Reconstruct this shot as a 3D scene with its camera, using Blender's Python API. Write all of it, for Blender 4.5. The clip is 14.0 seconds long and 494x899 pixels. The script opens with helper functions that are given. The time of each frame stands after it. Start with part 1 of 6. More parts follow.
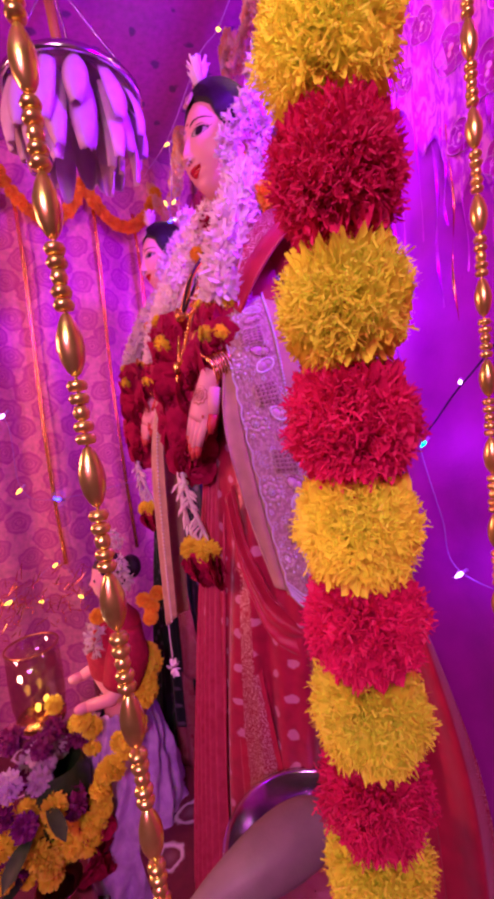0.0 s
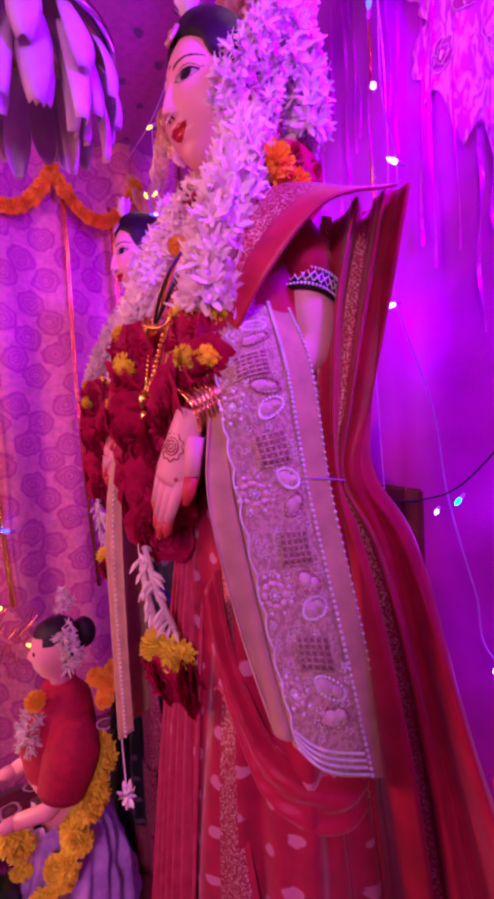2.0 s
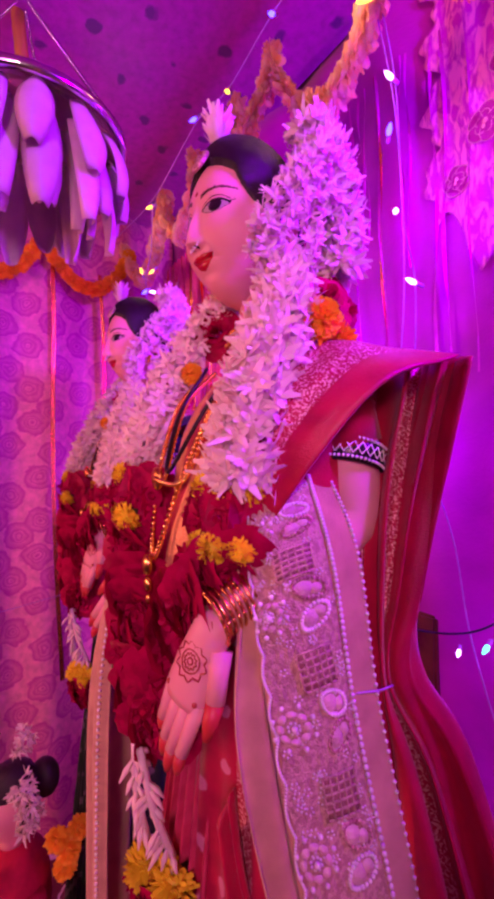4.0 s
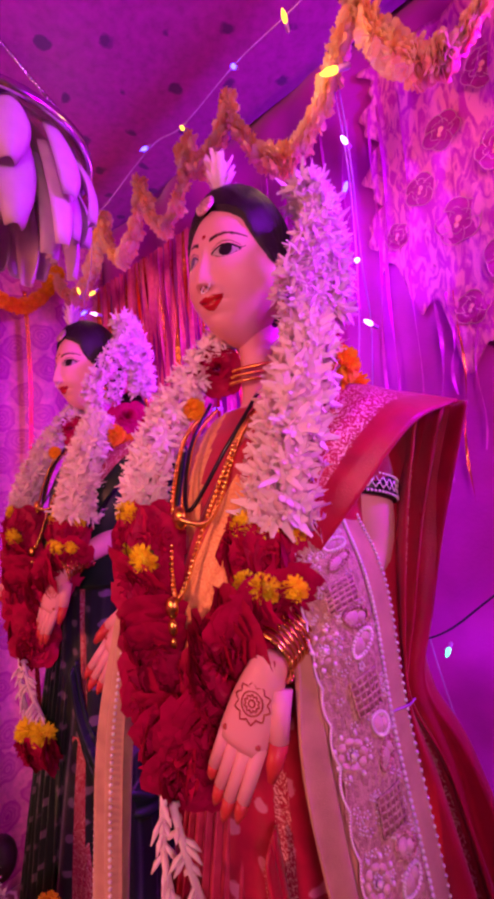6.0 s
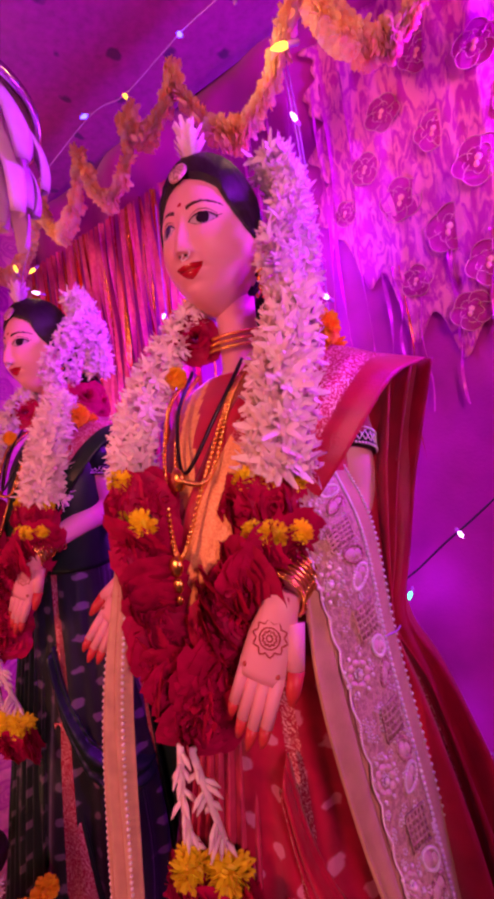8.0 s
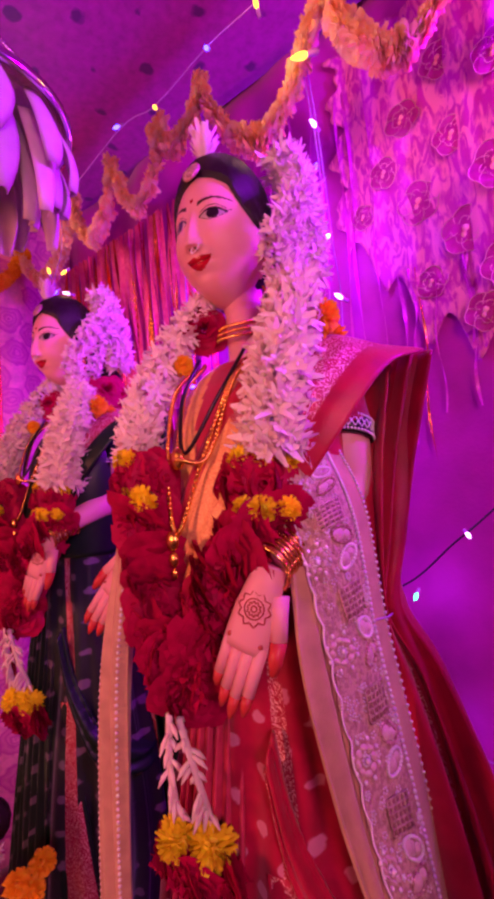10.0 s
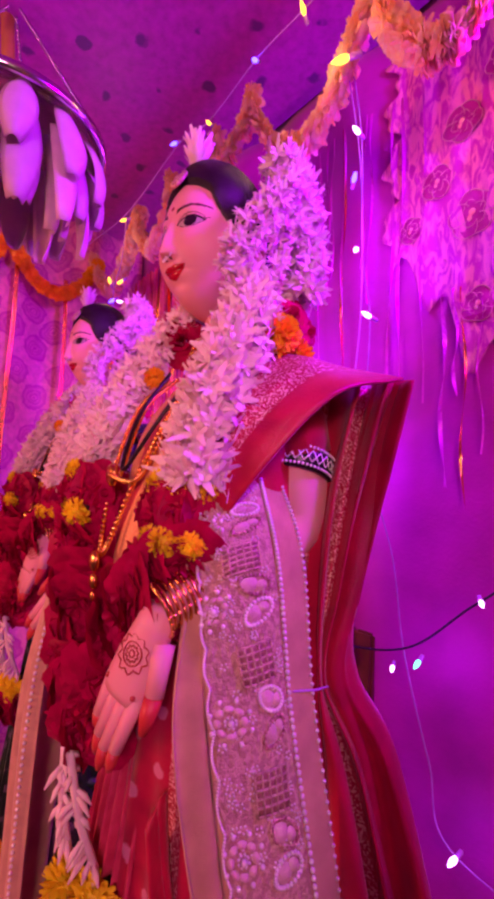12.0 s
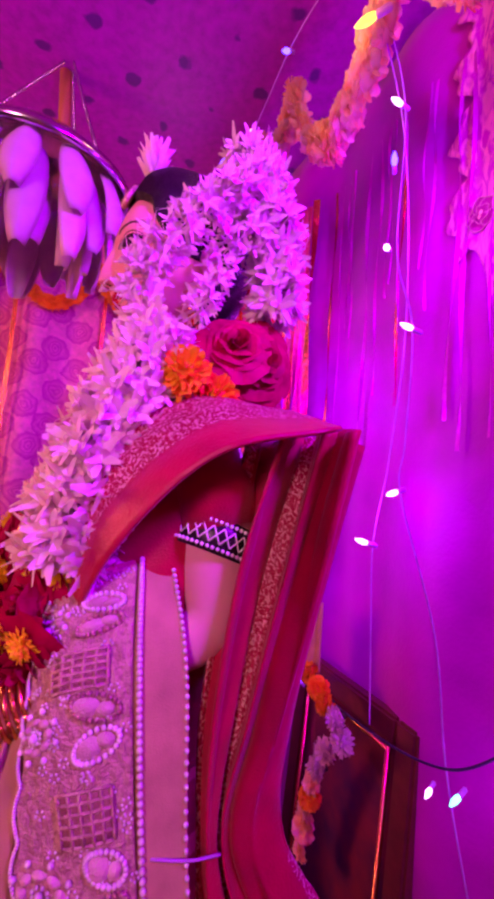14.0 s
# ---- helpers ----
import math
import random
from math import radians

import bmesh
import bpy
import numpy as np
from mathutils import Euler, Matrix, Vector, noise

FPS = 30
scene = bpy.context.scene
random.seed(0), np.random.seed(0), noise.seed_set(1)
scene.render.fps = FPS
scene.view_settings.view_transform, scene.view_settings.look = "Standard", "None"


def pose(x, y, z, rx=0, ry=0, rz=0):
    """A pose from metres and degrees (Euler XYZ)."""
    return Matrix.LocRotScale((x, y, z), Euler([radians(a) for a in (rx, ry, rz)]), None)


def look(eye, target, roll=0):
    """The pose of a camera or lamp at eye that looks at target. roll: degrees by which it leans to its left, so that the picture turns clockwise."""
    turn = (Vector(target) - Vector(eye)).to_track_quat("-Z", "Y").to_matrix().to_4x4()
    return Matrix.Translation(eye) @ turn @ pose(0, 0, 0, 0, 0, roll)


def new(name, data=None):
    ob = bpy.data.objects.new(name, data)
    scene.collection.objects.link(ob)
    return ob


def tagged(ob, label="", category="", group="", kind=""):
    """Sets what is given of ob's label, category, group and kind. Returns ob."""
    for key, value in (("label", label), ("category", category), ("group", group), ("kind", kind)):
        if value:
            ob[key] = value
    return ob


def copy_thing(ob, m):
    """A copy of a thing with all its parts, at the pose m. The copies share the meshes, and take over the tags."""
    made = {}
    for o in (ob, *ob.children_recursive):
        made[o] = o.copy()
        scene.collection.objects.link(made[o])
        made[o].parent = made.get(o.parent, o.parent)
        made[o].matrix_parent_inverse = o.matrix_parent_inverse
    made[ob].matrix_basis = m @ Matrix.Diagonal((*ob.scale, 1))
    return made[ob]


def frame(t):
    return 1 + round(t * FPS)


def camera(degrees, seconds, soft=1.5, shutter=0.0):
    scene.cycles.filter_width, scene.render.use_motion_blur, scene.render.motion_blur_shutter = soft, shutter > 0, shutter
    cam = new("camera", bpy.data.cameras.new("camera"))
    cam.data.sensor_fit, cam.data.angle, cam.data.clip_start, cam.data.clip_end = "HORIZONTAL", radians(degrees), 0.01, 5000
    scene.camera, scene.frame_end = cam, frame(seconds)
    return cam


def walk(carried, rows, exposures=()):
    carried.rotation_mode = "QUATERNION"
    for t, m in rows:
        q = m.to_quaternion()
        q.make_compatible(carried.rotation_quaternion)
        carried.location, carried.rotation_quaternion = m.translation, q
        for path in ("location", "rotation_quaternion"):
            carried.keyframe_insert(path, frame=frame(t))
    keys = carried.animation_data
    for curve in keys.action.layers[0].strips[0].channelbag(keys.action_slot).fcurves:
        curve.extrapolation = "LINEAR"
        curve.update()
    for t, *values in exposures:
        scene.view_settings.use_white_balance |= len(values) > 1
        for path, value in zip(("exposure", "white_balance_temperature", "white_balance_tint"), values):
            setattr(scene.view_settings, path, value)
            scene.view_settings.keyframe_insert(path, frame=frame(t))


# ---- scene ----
cam = camera(60.3, 14.0, soft=4.0)
METRES, EYE, TILT, LEAN, TURN = 0.9, 1.35, -5.0, 6.0, 0.0
ROWS = [
    (0.0, 0.0, 0.0, 0.0, -0.0, 0.0, 0.0),
    (0.5, -0.0116, 0.0521, 0.0017, 2.31, -1.16, -1.02),
    (1.0, -0.0192, 0.0985, 0.017, 0.98, -1.24, -1.92),
    (1.5, -0.0005, 0.1397, 0.0465, -2.42, 0.06, -1.91),
    (2.0, -0.0158, 0.1927, 0.0675, -2.87, 1.31, -1.82),
    (2.5, -0.0163, 0.2327, 0.097, -1.85, 2.15, -1.24),
    (3.0, -0.0229, 0.2585, 0.1425, -1.65, 3.68, -2.7),
    (5.5, -0.169, 0.2619, 0.2161, -16.92, 9.55, -1.33),
    (6.0, -0.1851, 0.2682, 0.2137, -18.86, 9.61, -0.39),
    (6.5, -0.2019, 0.2726, 0.2076, -21.39, 9.29, 0.56),
    (7.0, -0.2154, 0.2752, 0.2001, -23.74, 8.65, 2.72),
    (7.5, -0.2286, 0.2757, 0.1941, -25.3, 8.07, 3.97),
    (8.0, -0.2411, 0.2747, 0.1862, -26.49, 7.62, 3.97),
    (10.5, -0.2039, 0.2477, 0.1527, -21.07, 9.65, -0.29),
    (11.0, -0.1593, 0.2446, 0.1622, -18.1, 9.61, -2.46),
    (11.5, -0.1097, 0.2478, 0.1673, -15.96, 10.35, -4.66),
    (12.0, -0.0737, 0.2457, 0.1794, -13.39, 10.59, -6.55),
    (12.5, -0.0335, 0.2489, 0.1902, -11.47, 10.55, -6.23),
    (13.0, -0.0212, 0.2367, 0.2084, -11.27, 10.43, -6.91),
    (13.5, 0.0461, 0.2753, 0.239, -6.88, 10.45, -9.31),
    (14.0, 0.1054, 0.3118, 0.2628, 3.4, 9.64, -10.65),
]
walk(cam, [(t, pose(0, 0, EYE, TILT, LEAN, TURN) @ pose(METRES * x, METRES * y, METRES * z, 90 + pitch, roll, yaw)) for t, x, y, z, yaw, pitch, roll in ROWS],
     [(0.0, 0.26, 5100, 12), (1.0, 0.12, 4550, 20), (2.0, 0.06, 5000, 26), (3.0, 0.0, 5450, 32), (5.5, -0.03, 6500, 18), (6.5, 0.0, 6600, 14), (12.0, -0.02, 6600, 20), (13.5, -0.11, 6600, 46), (14.0, -0.08, 6500, 46)])

# ---- world and lamps ----
world = bpy.data.worlds.new("world")
scene.world = world
world.use_nodes = True
world.node_tree.nodes["Background"].inputs[0].default_value = (0.30, 0.03, 0.26, 1)
world.node_tree.nodes["Background"].inputs[1].default_value = 0.05

# the altar stands turned: x along the row of figures, y towards the back cloth
W = pose(0, 0.62, 0, 0, 0, -62)


def lamp(name, kind, at, energy, colour, size=0.1, aim=None, spread=None):
    data = bpy.data.lights.new(name, kind)
    data.energy, data.color = energy, colour
    if kind == "AREA":
        data.shape, data.size = "DISK", size
        if spread:
            data.spread = radians(spread)
    else:
        data.shadow_soft_size = size
    ob = new(name, data)
    ob.matrix_basis = W @ (look(at, aim) if aim else Matrix.Translation(at))
    return ob


# coloured party floods in the room, and the light strings' glow with added violet fill
lamp("flood_pink", "AREA", (1.35, -1.05, 1.9), 16, (1.0, 0.10, 0.60), 0.5, (-0.1, 0, 1.4))
lamp("flood_warm", "AREA", (-0.45, -1.2, 1.6), 11, (1.0, 0.26, 0.20), 0.3, (-0.2, 0, 1.4))
# unseen near-white fill, added to bring out the yellow of the pompoms
lamp("room_lamp", "AREA", (0.95, -0.70, 1.85), 3.0, (0.94, 0.94, 0.42), 0.15, (0.3, -0.15, 1.35))
lamp("flood_violet", "AREA", (0.58, 0.28, 1.98), 7.5, (0.38, 0.0, 1.0), 0.14, (-0.05, 0.18, 1.85), 110)
# the last points have no bulb close by: extra violet fill for the cloth
for lx, ly, lz, le in ((-0.04, 0.30, 1.88, 1.0), (-0.10, 0.33, 1.53, 0.5), (0.04, 0.345, 1.25, 0.16), (0.06, 0.345, 1.02, 0.16), (-0.30, 0.33, 1.70, 0.9), (-0.40, 0.26, 1.80, 1.4), (-0.36, 0.24, 1.40, 1.2), (-0.8, 0.20, 1.50, 1.8)):
    lamp("string_glow", "POINT", (lx, ly, lz), le, (0.42, 0.02, 1.0), 0.03)
for lx, ly, lz in ((-0.04, 0.17, 2.09), (-0.66, 0.14, 2.06)):
    lamp("yellow_bulb_glow", "POINT", (lx, ly, lz), 0.30, (1.0, 0.55, 0.15), 0.02)
lamp("oil_flame", "POINT", (-0.52, -0.42, 0.80), 0.9, (1.0, 0.55, 0.22), 0.02)


# ---- materials ----
def mat(name, colour, rough=0.6, metal=0.0, dark=None, scale=60.0, bump=0.15, fine=400.0, spec=0.4, sheen=0.0, trans=0.0, sub=0.0, thin=0.0):
    m = bpy.data.materials.new(name)
    m.use_nodes = True
    nt = m.node_tree
    b = nt.nodes["Principled BSDF"]
    b.inputs["Roughness"].default_value, b.inputs["Metallic"].default_value = rough, metal
    b.inputs["Specular IOR Level"].default_value = spec
    b.inputs["Sheen Weight"].default_value = sheen
    b.inputs["Transmission Weight"].default_value = trans
    b.inputs["Subsurface Weight"].default_value = sub
    b.inputs["Subsurface Scale"].default_value = 0.004
    dark = dark or tuple(c * 0.7 for c in colour)
    co = nt.nodes.new("ShaderNodeTexCoord")
    n1 = nt.nodes.new("ShaderNodeTexNoise")
    n1.inputs["Scale"].default_value, n1.inputs["Detail"].default_value = scale, 4
    n2 = nt.nodes.new("ShaderNodeTexNoise")
    n2.inputs["Scale"].default_value, n2.inputs["Detail"].default_value = fine, 2
    nt.links.new(co.outputs["Object"], n1.inputs[0])
    nt.links.new(co.outputs["Object"], n2.inputs[0])
    r = nt.nodes.new("ShaderNodeValToRGB")
    r.color_ramp.elements[0].position, r.color_ramp.elements[1].position = 0.3, 0.68
    r.color_ramp.elements[0].color, r.color_ramp.elements[1].color = (*dark, 1), (*colour, 1)
    nt.links.new(n1.outputs[0], r.inputs[0])
    info = nt.nodes.new("ShaderNodeObjectInfo")
    hsv = nt.nodes.new("ShaderNodeHueSaturation")
    val = nt.nodes.new("ShaderNodeMapRange")
    val.inputs[3].default_value, val.inputs[4].default_value = 0.88, 1.12
    nt.links.new(info.outputs["Random"], val.inputs[0])
    nt.links.new(val.outputs[0], hsv.inputs["Value"])
    nt.links.new(r.outputs[0], hsv.inputs["Color"])
    nt.links.new(hsv.outputs[0], b.inputs["Base Color"])
    bp = nt.nodes.new("ShaderNodeBump")
    bp.inputs["Strength"].default_value, bp.inputs["Distance"].default_value = bump, 0.002
    nt.links.new(n2.outputs[0], bp.inputs["Height"])
    nt.links.new(bp.outputs[0], b.inputs["Normal"])
    if thin:
        tl, mx = nt.nodes.new("ShaderNodeBsdfTranslucent"), nt.nodes.new("ShaderNodeMixShader")
        mx.inputs[0].default_value = thin
        nt.links.new(hsv.outputs[0], tl.inputs[0])
        nt.links.new(b.outputs[0], mx.inputs[1])
        nt.links.new(tl.outputs[0], mx.inputs[2])
        nt.links.new(mx.outputs[0], nt.nodes["Material Output"].inputs[0])
    return m


def patterned(name, ground, motif, cell, radius, ring=0.0, rough=0.6, metal_motif=0.0, axes="xz", speck=None, weave=900.0):
    """Cloth with a regular printed or woven motif in a staggered grid."""
    m = mat(name, ground, rough, bump=0.2, fine=weave, sheen=0.2)
    nt = m.node_tree
    b = nt.nodes["Principled BSDF"]
    old = b.inputs["Base Color"].links[0].from_socket
    co = nt.nodes.new("ShaderNodeTexCoord")
    sep = nt.nodes.new("ShaderNodeSeparateXYZ")
    nt.links.new(co.outputs["Object"], sep.inputs[0])
    comb = nt.nodes.new("ShaderNodeCombineXYZ")
    nt.links.new(sep.outputs["XYZ".index(axes[0].upper())], comb.inputs[0])
    nt.links.new(sep.outputs["XYZ".index(axes[1].upper())], comb.inputs[1])
    mp = nt.nodes.new("ShaderNodeMapping")
    mp.inputs["Rotation"].default_value = (0, 0, radians(45))
    mp.inputs["Scale"].default_value = (1 / cell, 1 / cell, 0)
    nt.links.new(comb.outputs[0], mp.inputs[0])
    nz = nt.nodes.new("ShaderNodeTexNoise")
    nz.inputs["Scale"].default_value = 3 / cell
    nt.links.new(comb.outputs[0], nz.inputs[0])
    v = nt.nodes.new("ShaderNodeTexVoronoi")
    v.voronoi_dimensions = "2D"
    v.inputs["Scale"].default_value, v.inputs["Randomness"].default_value = 1.0, 0.08
    nt.links.new(mp.outputs[0], v.inputs["Vector"])
    add = nt.nodes.new("ShaderNodeMath")
    add.operation = "MULTIPLY_ADD"
    add.inputs[1].default_value, add.inputs[2].default_value = 0.35, -0.17
    nt.links.new(nz.outputs[0], add.inputs[0])
    s = nt.nodes.new("ShaderNodeMath")
    s.operation = "ADD"
    nt.links.new(v.outputs["Distance"], s.inputs[0])
    nt.links.new(add.outputs[0], s.inputs[1])
    r = nt.nodes.new("ShaderNodeValToRGB")
    e = r.color_ramp.elements
    e[0].position, e[0].color = 0.0, (1, 1, 1, 1)
    e[1].position, e[1].color = radius, (0, 0, 0, 1)
    k = e.new(radius - 0.05)
    k.color = (1, 1, 1, 1)
    if ring:
        k = e.new(ring)
        k.color = (1, 1, 1, 1)
        k = e.new(ring - 0.05)
        k.color = (0, 0, 0, 1)
        e[0].color = (0.2, 0.2, 0.2, 1)
    nt.links.new(s.outputs[0], r.inputs[0])
    mix = nt.nodes.new("ShaderNodeMix")
    mix.data_type = "RGBA"
    nt.links.new(r.outputs[0], mix.inputs[0])
    nt.links.new(old, mix.inputs[6])
    mix.inputs[7].default_value = (*motif, 1)
    nt.links.new(mix.outputs[2], b.inputs["Base Color"])
    if metal_motif:
        mm = nt.nodes.new("ShaderNodeMath")
        mm.operation = "MULTIPLY"
        mm.inputs[1].default_value = metal_motif
        nt.links.new(r.outputs[0], mm.inputs[0])
        nt.links.new(mm.outputs[0], b.inputs["Metallic"])
    return m


def glow(name, colour, strength):
    m = bpy.data.materials.new(name)
    m.use_nodes = True
    b = m.node_tree.nodes["Principled BSDF"]
    b.inputs["Base Color"].default_value = (*colour, 1)
    b.inputs["Emission Color"].default_value = (*colour, 1)
    b.inputs["Emission Strength"].default_value = strength
    return m


M_WALL = mat("magenta_cloth", (0.54, 0.012, 0.46), 0.5, dark=(0.36, 0.006, 0.30), scale=9, bump=0.25, fine=220, sheen=0.3)
M_CEIL = patterned("ceiling_cloth", (0.44, 0.012, 0.42), (0.10, 0.004, 0.16), 0.11, 0.13, rough=0.5, axes="xy", weave=160.0)
M_ROOM = mat("painted_plaster", (0.45, 0.30, 0.34), 0.8, scale=3, bump=0.2)
M_FLOOR = mat("floor_stone", (0.25, 0.18, 0.17), 0.5, scale=8)
M_CURT = patterned("rose_print_curtain", (0.88, 0.30, 0.50), (0.46, 0.045, 0.30), 0.088, 0.46, axes="yz")
[n for n in M_CURT.node_tree.nodes if n.type == "TEX_VORONOI"][0].inputs["Randomness"].default_value = 0.40
e = [n for n in M_CURT.node_tree.nodes if n.type == "VALTORGB" and n.color_ramp.elements[0].color[0] == 1][0].color_ramp.elements
for at, v in ((0.06, 0.1), (0.11, 1.0), (0.17, 0.25), (0.22, 0.95), (0.28, 0.35)):
    e.new(at).color = (v, v, v, 1)
M_LACE = mat("pink_lace", (0.80, 0.25, 0.48), 0.5, dark=(0.52, 0.02, 0.40), scale=46, bump=0.4, fine=300)
nt = M_LACE.node_tree
nt.nodes["Color Ramp"].color_ramp.elements[0].position = 0.44
nt.nodes["Color Ramp"].color_ramp.elements[1].position = 0.58
drop, spots = nt.nodes.new("ShaderNodeMapping"), nt.nodes["Noise Texture"]
drop.inputs["Scale"].default_value = (1.7, 1.0, 0.6)
nt.links.new(spots.inputs[0].links[0].from_socket, drop.inputs[0])
nt.links.new(drop.outputs[0], spots.inputs[0])
spots.inputs["Distortion"].default_value, spots.inputs["Detail"].default_value = 1.2, 6
M_ROSELINE = mat("gilt_thread", (0.85, 0.55, 0.45), 0.4, 0.3)
M_ROSEFILL = mat("deep_rose_satin", (0.46, 0.015, 0.26), 0.5, scale=90)
M_CLOTH = patterned("embroidered_altar_cloth", (0.16, 0.012, 0.03), (0.72, 0.60, 0.66), 0.10, 0.34, ring=0.26, axes="xy")
M_SKIN = mat("painted_skin", (0.80, 0.395, 0.42), 0.48, dark=(0.77, 0.37, 0.40), scale=20, bump=0.02, sub=0.15)
M_BLUSH = mat("painted_blush", (0.80, 0.375, 0.40), 0.48, dark=(0.78, 0.36, 0.385), scale=20, bump=0.02)
M_LIPS = mat("painted_lips", (0.50, 0.006, 0.030), 0.25, bump=0.02)
M_EYE = mat("painted_eye_white", (0.62, 0.52, 0.50), 0.2, bump=0.0)
M_DARK = mat("painted_black", (0.015, 0.010, 0.012), 0.3, bump=0.02)
M_BROWSHADE = mat("painted_brow", (0.07, 0.025, 0.025), 0.5, bump=0.02)
M_HAIR = mat("black_hair", (0.018, 0.010, 0.016), 0.35, dark=(0.008, 0.004, 0.008), scale=150, bump=0.5, fine=900)
M_HENNA = mat("henna", (0.45, 0.07, 0.05), 0.5, bump=0.05)
M_NAIL = mat("red_dye", (0.62, 0.05, 0.05), 0.45, bump=0.05)
M_RED = patterned("red_silk_with_woven_dots", (0.38, 0.004, 0.045), (0.62, 0.22, 0.34), 0.034, 0.21, rough=0.38, metal_motif=0.2)
M_REDP = mat("plain_red_silk", (0.45, 0.006, 0.045), 0.36, scale=40, bump=0.3, fine=700, sheen=0.2)
M_PLEAT = mat("pleated_red_silk", (0.46, 0.05, 0.11), 0.42, dark=(0.34, 0.022, 0.06), scale=70, bump=0.3, fine=600)
M_BROC = mat("brocade_border", (0.74, 0.44, 0.42), 0.35, 0.45, dark=(0.42, 0.02, 0.06), scale=520, bump=0.6, fine=700)
M_BROC.node_tree.nodes["Color Ramp"].color_ramp.elements[0].position = 0.49
M_BROC.node_tree.nodes["Color Ramp"].color_ramp.elements[1].position = 0.58
M_GBROC = mat("gold_brocade", (0.95, 0.66, 0.26), 0.4, 0.2, dark=(0.72, 0.30, 0.10), scale=520, bump=0.6, fine=700)
M_PAD = mat("padded_lilac_satin", (0.66, 0.50, 0.46), 0.4, dark=(0.54, 0.38, 0.36), scale=150, bump=0.5, fine=700)
M_NETDARK = mat("shadowed_net", (0.30, 0.15, 0.13), 0.7, scale=300)
M_GREEN = patterned("dark_green_silk", (0.006, 0.020, 0.012), (0.12, 0.09, 0.12), 0.034, 0.22, rough=0.4)
M_GREENP = mat("plain_green_silk", (0.006, 0.026, 0.016), 0.4, scale=60)
M_CREAM = mat("cream_net", (0.60, 0.38, 0.21), 0.6, dark=(0.44, 0.27, 0.15), scale=45, bump=0.4, fine=1300, sheen=0.3)
M_LACEW = mat("cream_lace", (0.58, 0.42, 0.31), 0.5, dark=(0.42, 0.28, 0.21), scale=230, bump=1.0, fine=620)
M_LACEW.node_tree.nodes["Color Ramp"].color_ramp.elements[0].position = 0.44
M_LACEW.node_tree.nodes["Color Ramp"].color_ramp.elements[1].position = 0.55
M_PEARL = mat("pearl", (0.92, 0.86, 0.88), 0.2, bump=0.0, spec=0.7)
M_PEARLG = mat("jewelled_silver_gilt", (0.85, 0.66, 0.55), 0.3, 0.6, dark=(0.35, 0.12, 0.14), scale=420, bump=0.7, fine=900)
M_GOLD = mat("gold", (0.90, 0.55, 0.14), 0.26, 1.0, dark=(0.75, 0.42, 0.09), scale=90, bump=0.1)
M_GOLDB = mat("gilt_bead", (0.90, 0.78, 0.18), 0.28, 0.9, dark=(0.80, 0.64, 0.12), scale=200, bump=0.05)
M_STEEL = mat("polished_steel", (0.70, 0.70, 0.74), 0.16, 1.0, dark=(0.55, 0.55, 0.60), scale=25, bump=0.04)
M_WHITEF = mat("tuberose_white", (0.92, 0.84, 0.80), 0.55, dark=(0.84, 0.73, 0.66), scale=120, bump=0.1, sub=0.1, thin=0.3)
M_ROSE = mat("rose_petal", (0.48, 0.004, 0.080), 0.5, dark=(0.30, 0.002, 0.045), scale=60, bump=0.1, spec=0.12, thin=0.2)
M_MARI = mat("marigold_yellow", (0.95, 0.94, 0.03), 0.6, dark=(0.94, 0.80, 0.02), scale=90, bump=0.1, thin=0.3)
M_ORAN = mat("marigold_orange", (0.92, 0.60, 0.02), 0.6, dark=(0.88, 0.40, 0.01), scale=90, bump=0.1, thin=0.3)
M_PALEO = mat("faded_orange_flower", (0.95, 0.82, 0.64), 0.6, dark=(0.92, 0.48, 0.20), scale=60, bump=0.1, thin=0.35)
M_LEAF = mat("leaf", (0.04, 0.09, 0.02), 0.4, dark=(0.02, 0.05, 0.012), scale=80)
M_PINKF = mat("purple_flower", (0.22, 0.012, 0.12), 0.55, scale=80)
M_NETY = mat("yellow_net", (0.92, 0.98, 0.04), 0.6, dark=(0.94, 0.95, 0.02), scale=70, bump=0.2, fine=500, thin=0.4)
M_NETR = mat("crimson_net", (0.84, 0.010, 0.15), 0.6, dark=(0.62, 0.005, 0.09), scale=70, bump=0.2, fine=500, thin=0.4)
M_PURP = mat("lilac_satin", (0.66, 0.46, 0.80), 0.3, dark=(0.46, 0.26, 0.62), scale=45, bump=0.7, fine=160)
M_DOLLRED = mat("red_felt", (0.44, 0.004, 0.045), 0.8, scale=80, bump=0.5, fine=600)
M_PETALW = mat("white_fabric_petal", (0.76, 0.60, 0.66), 0.6, dark=(0.66, 0.50, 0.58), scale=40, bump=0.3, thin=0.3)
M_WOOD = mat("dark_frame_wood", (0.12, 0.03, 0.02), 0.45, scale=60)
M_POST = mat("yellow_painted_post", (0.50, 0.26, 0.06), 0.6, scale=30)
M_PHOTO = mat("dark_print", (0.16, 0.03, 0.04), 0.2, dark=(0.06, 0.02, 0.05), scale=22, bump=0.0)
M_WIRE = mat("dark_wire", (0.03, 0.02, 0.06), 0.5)
M_WIREW = mat("clear_wire", (0.55, 0.25, 0.70), 0.4)
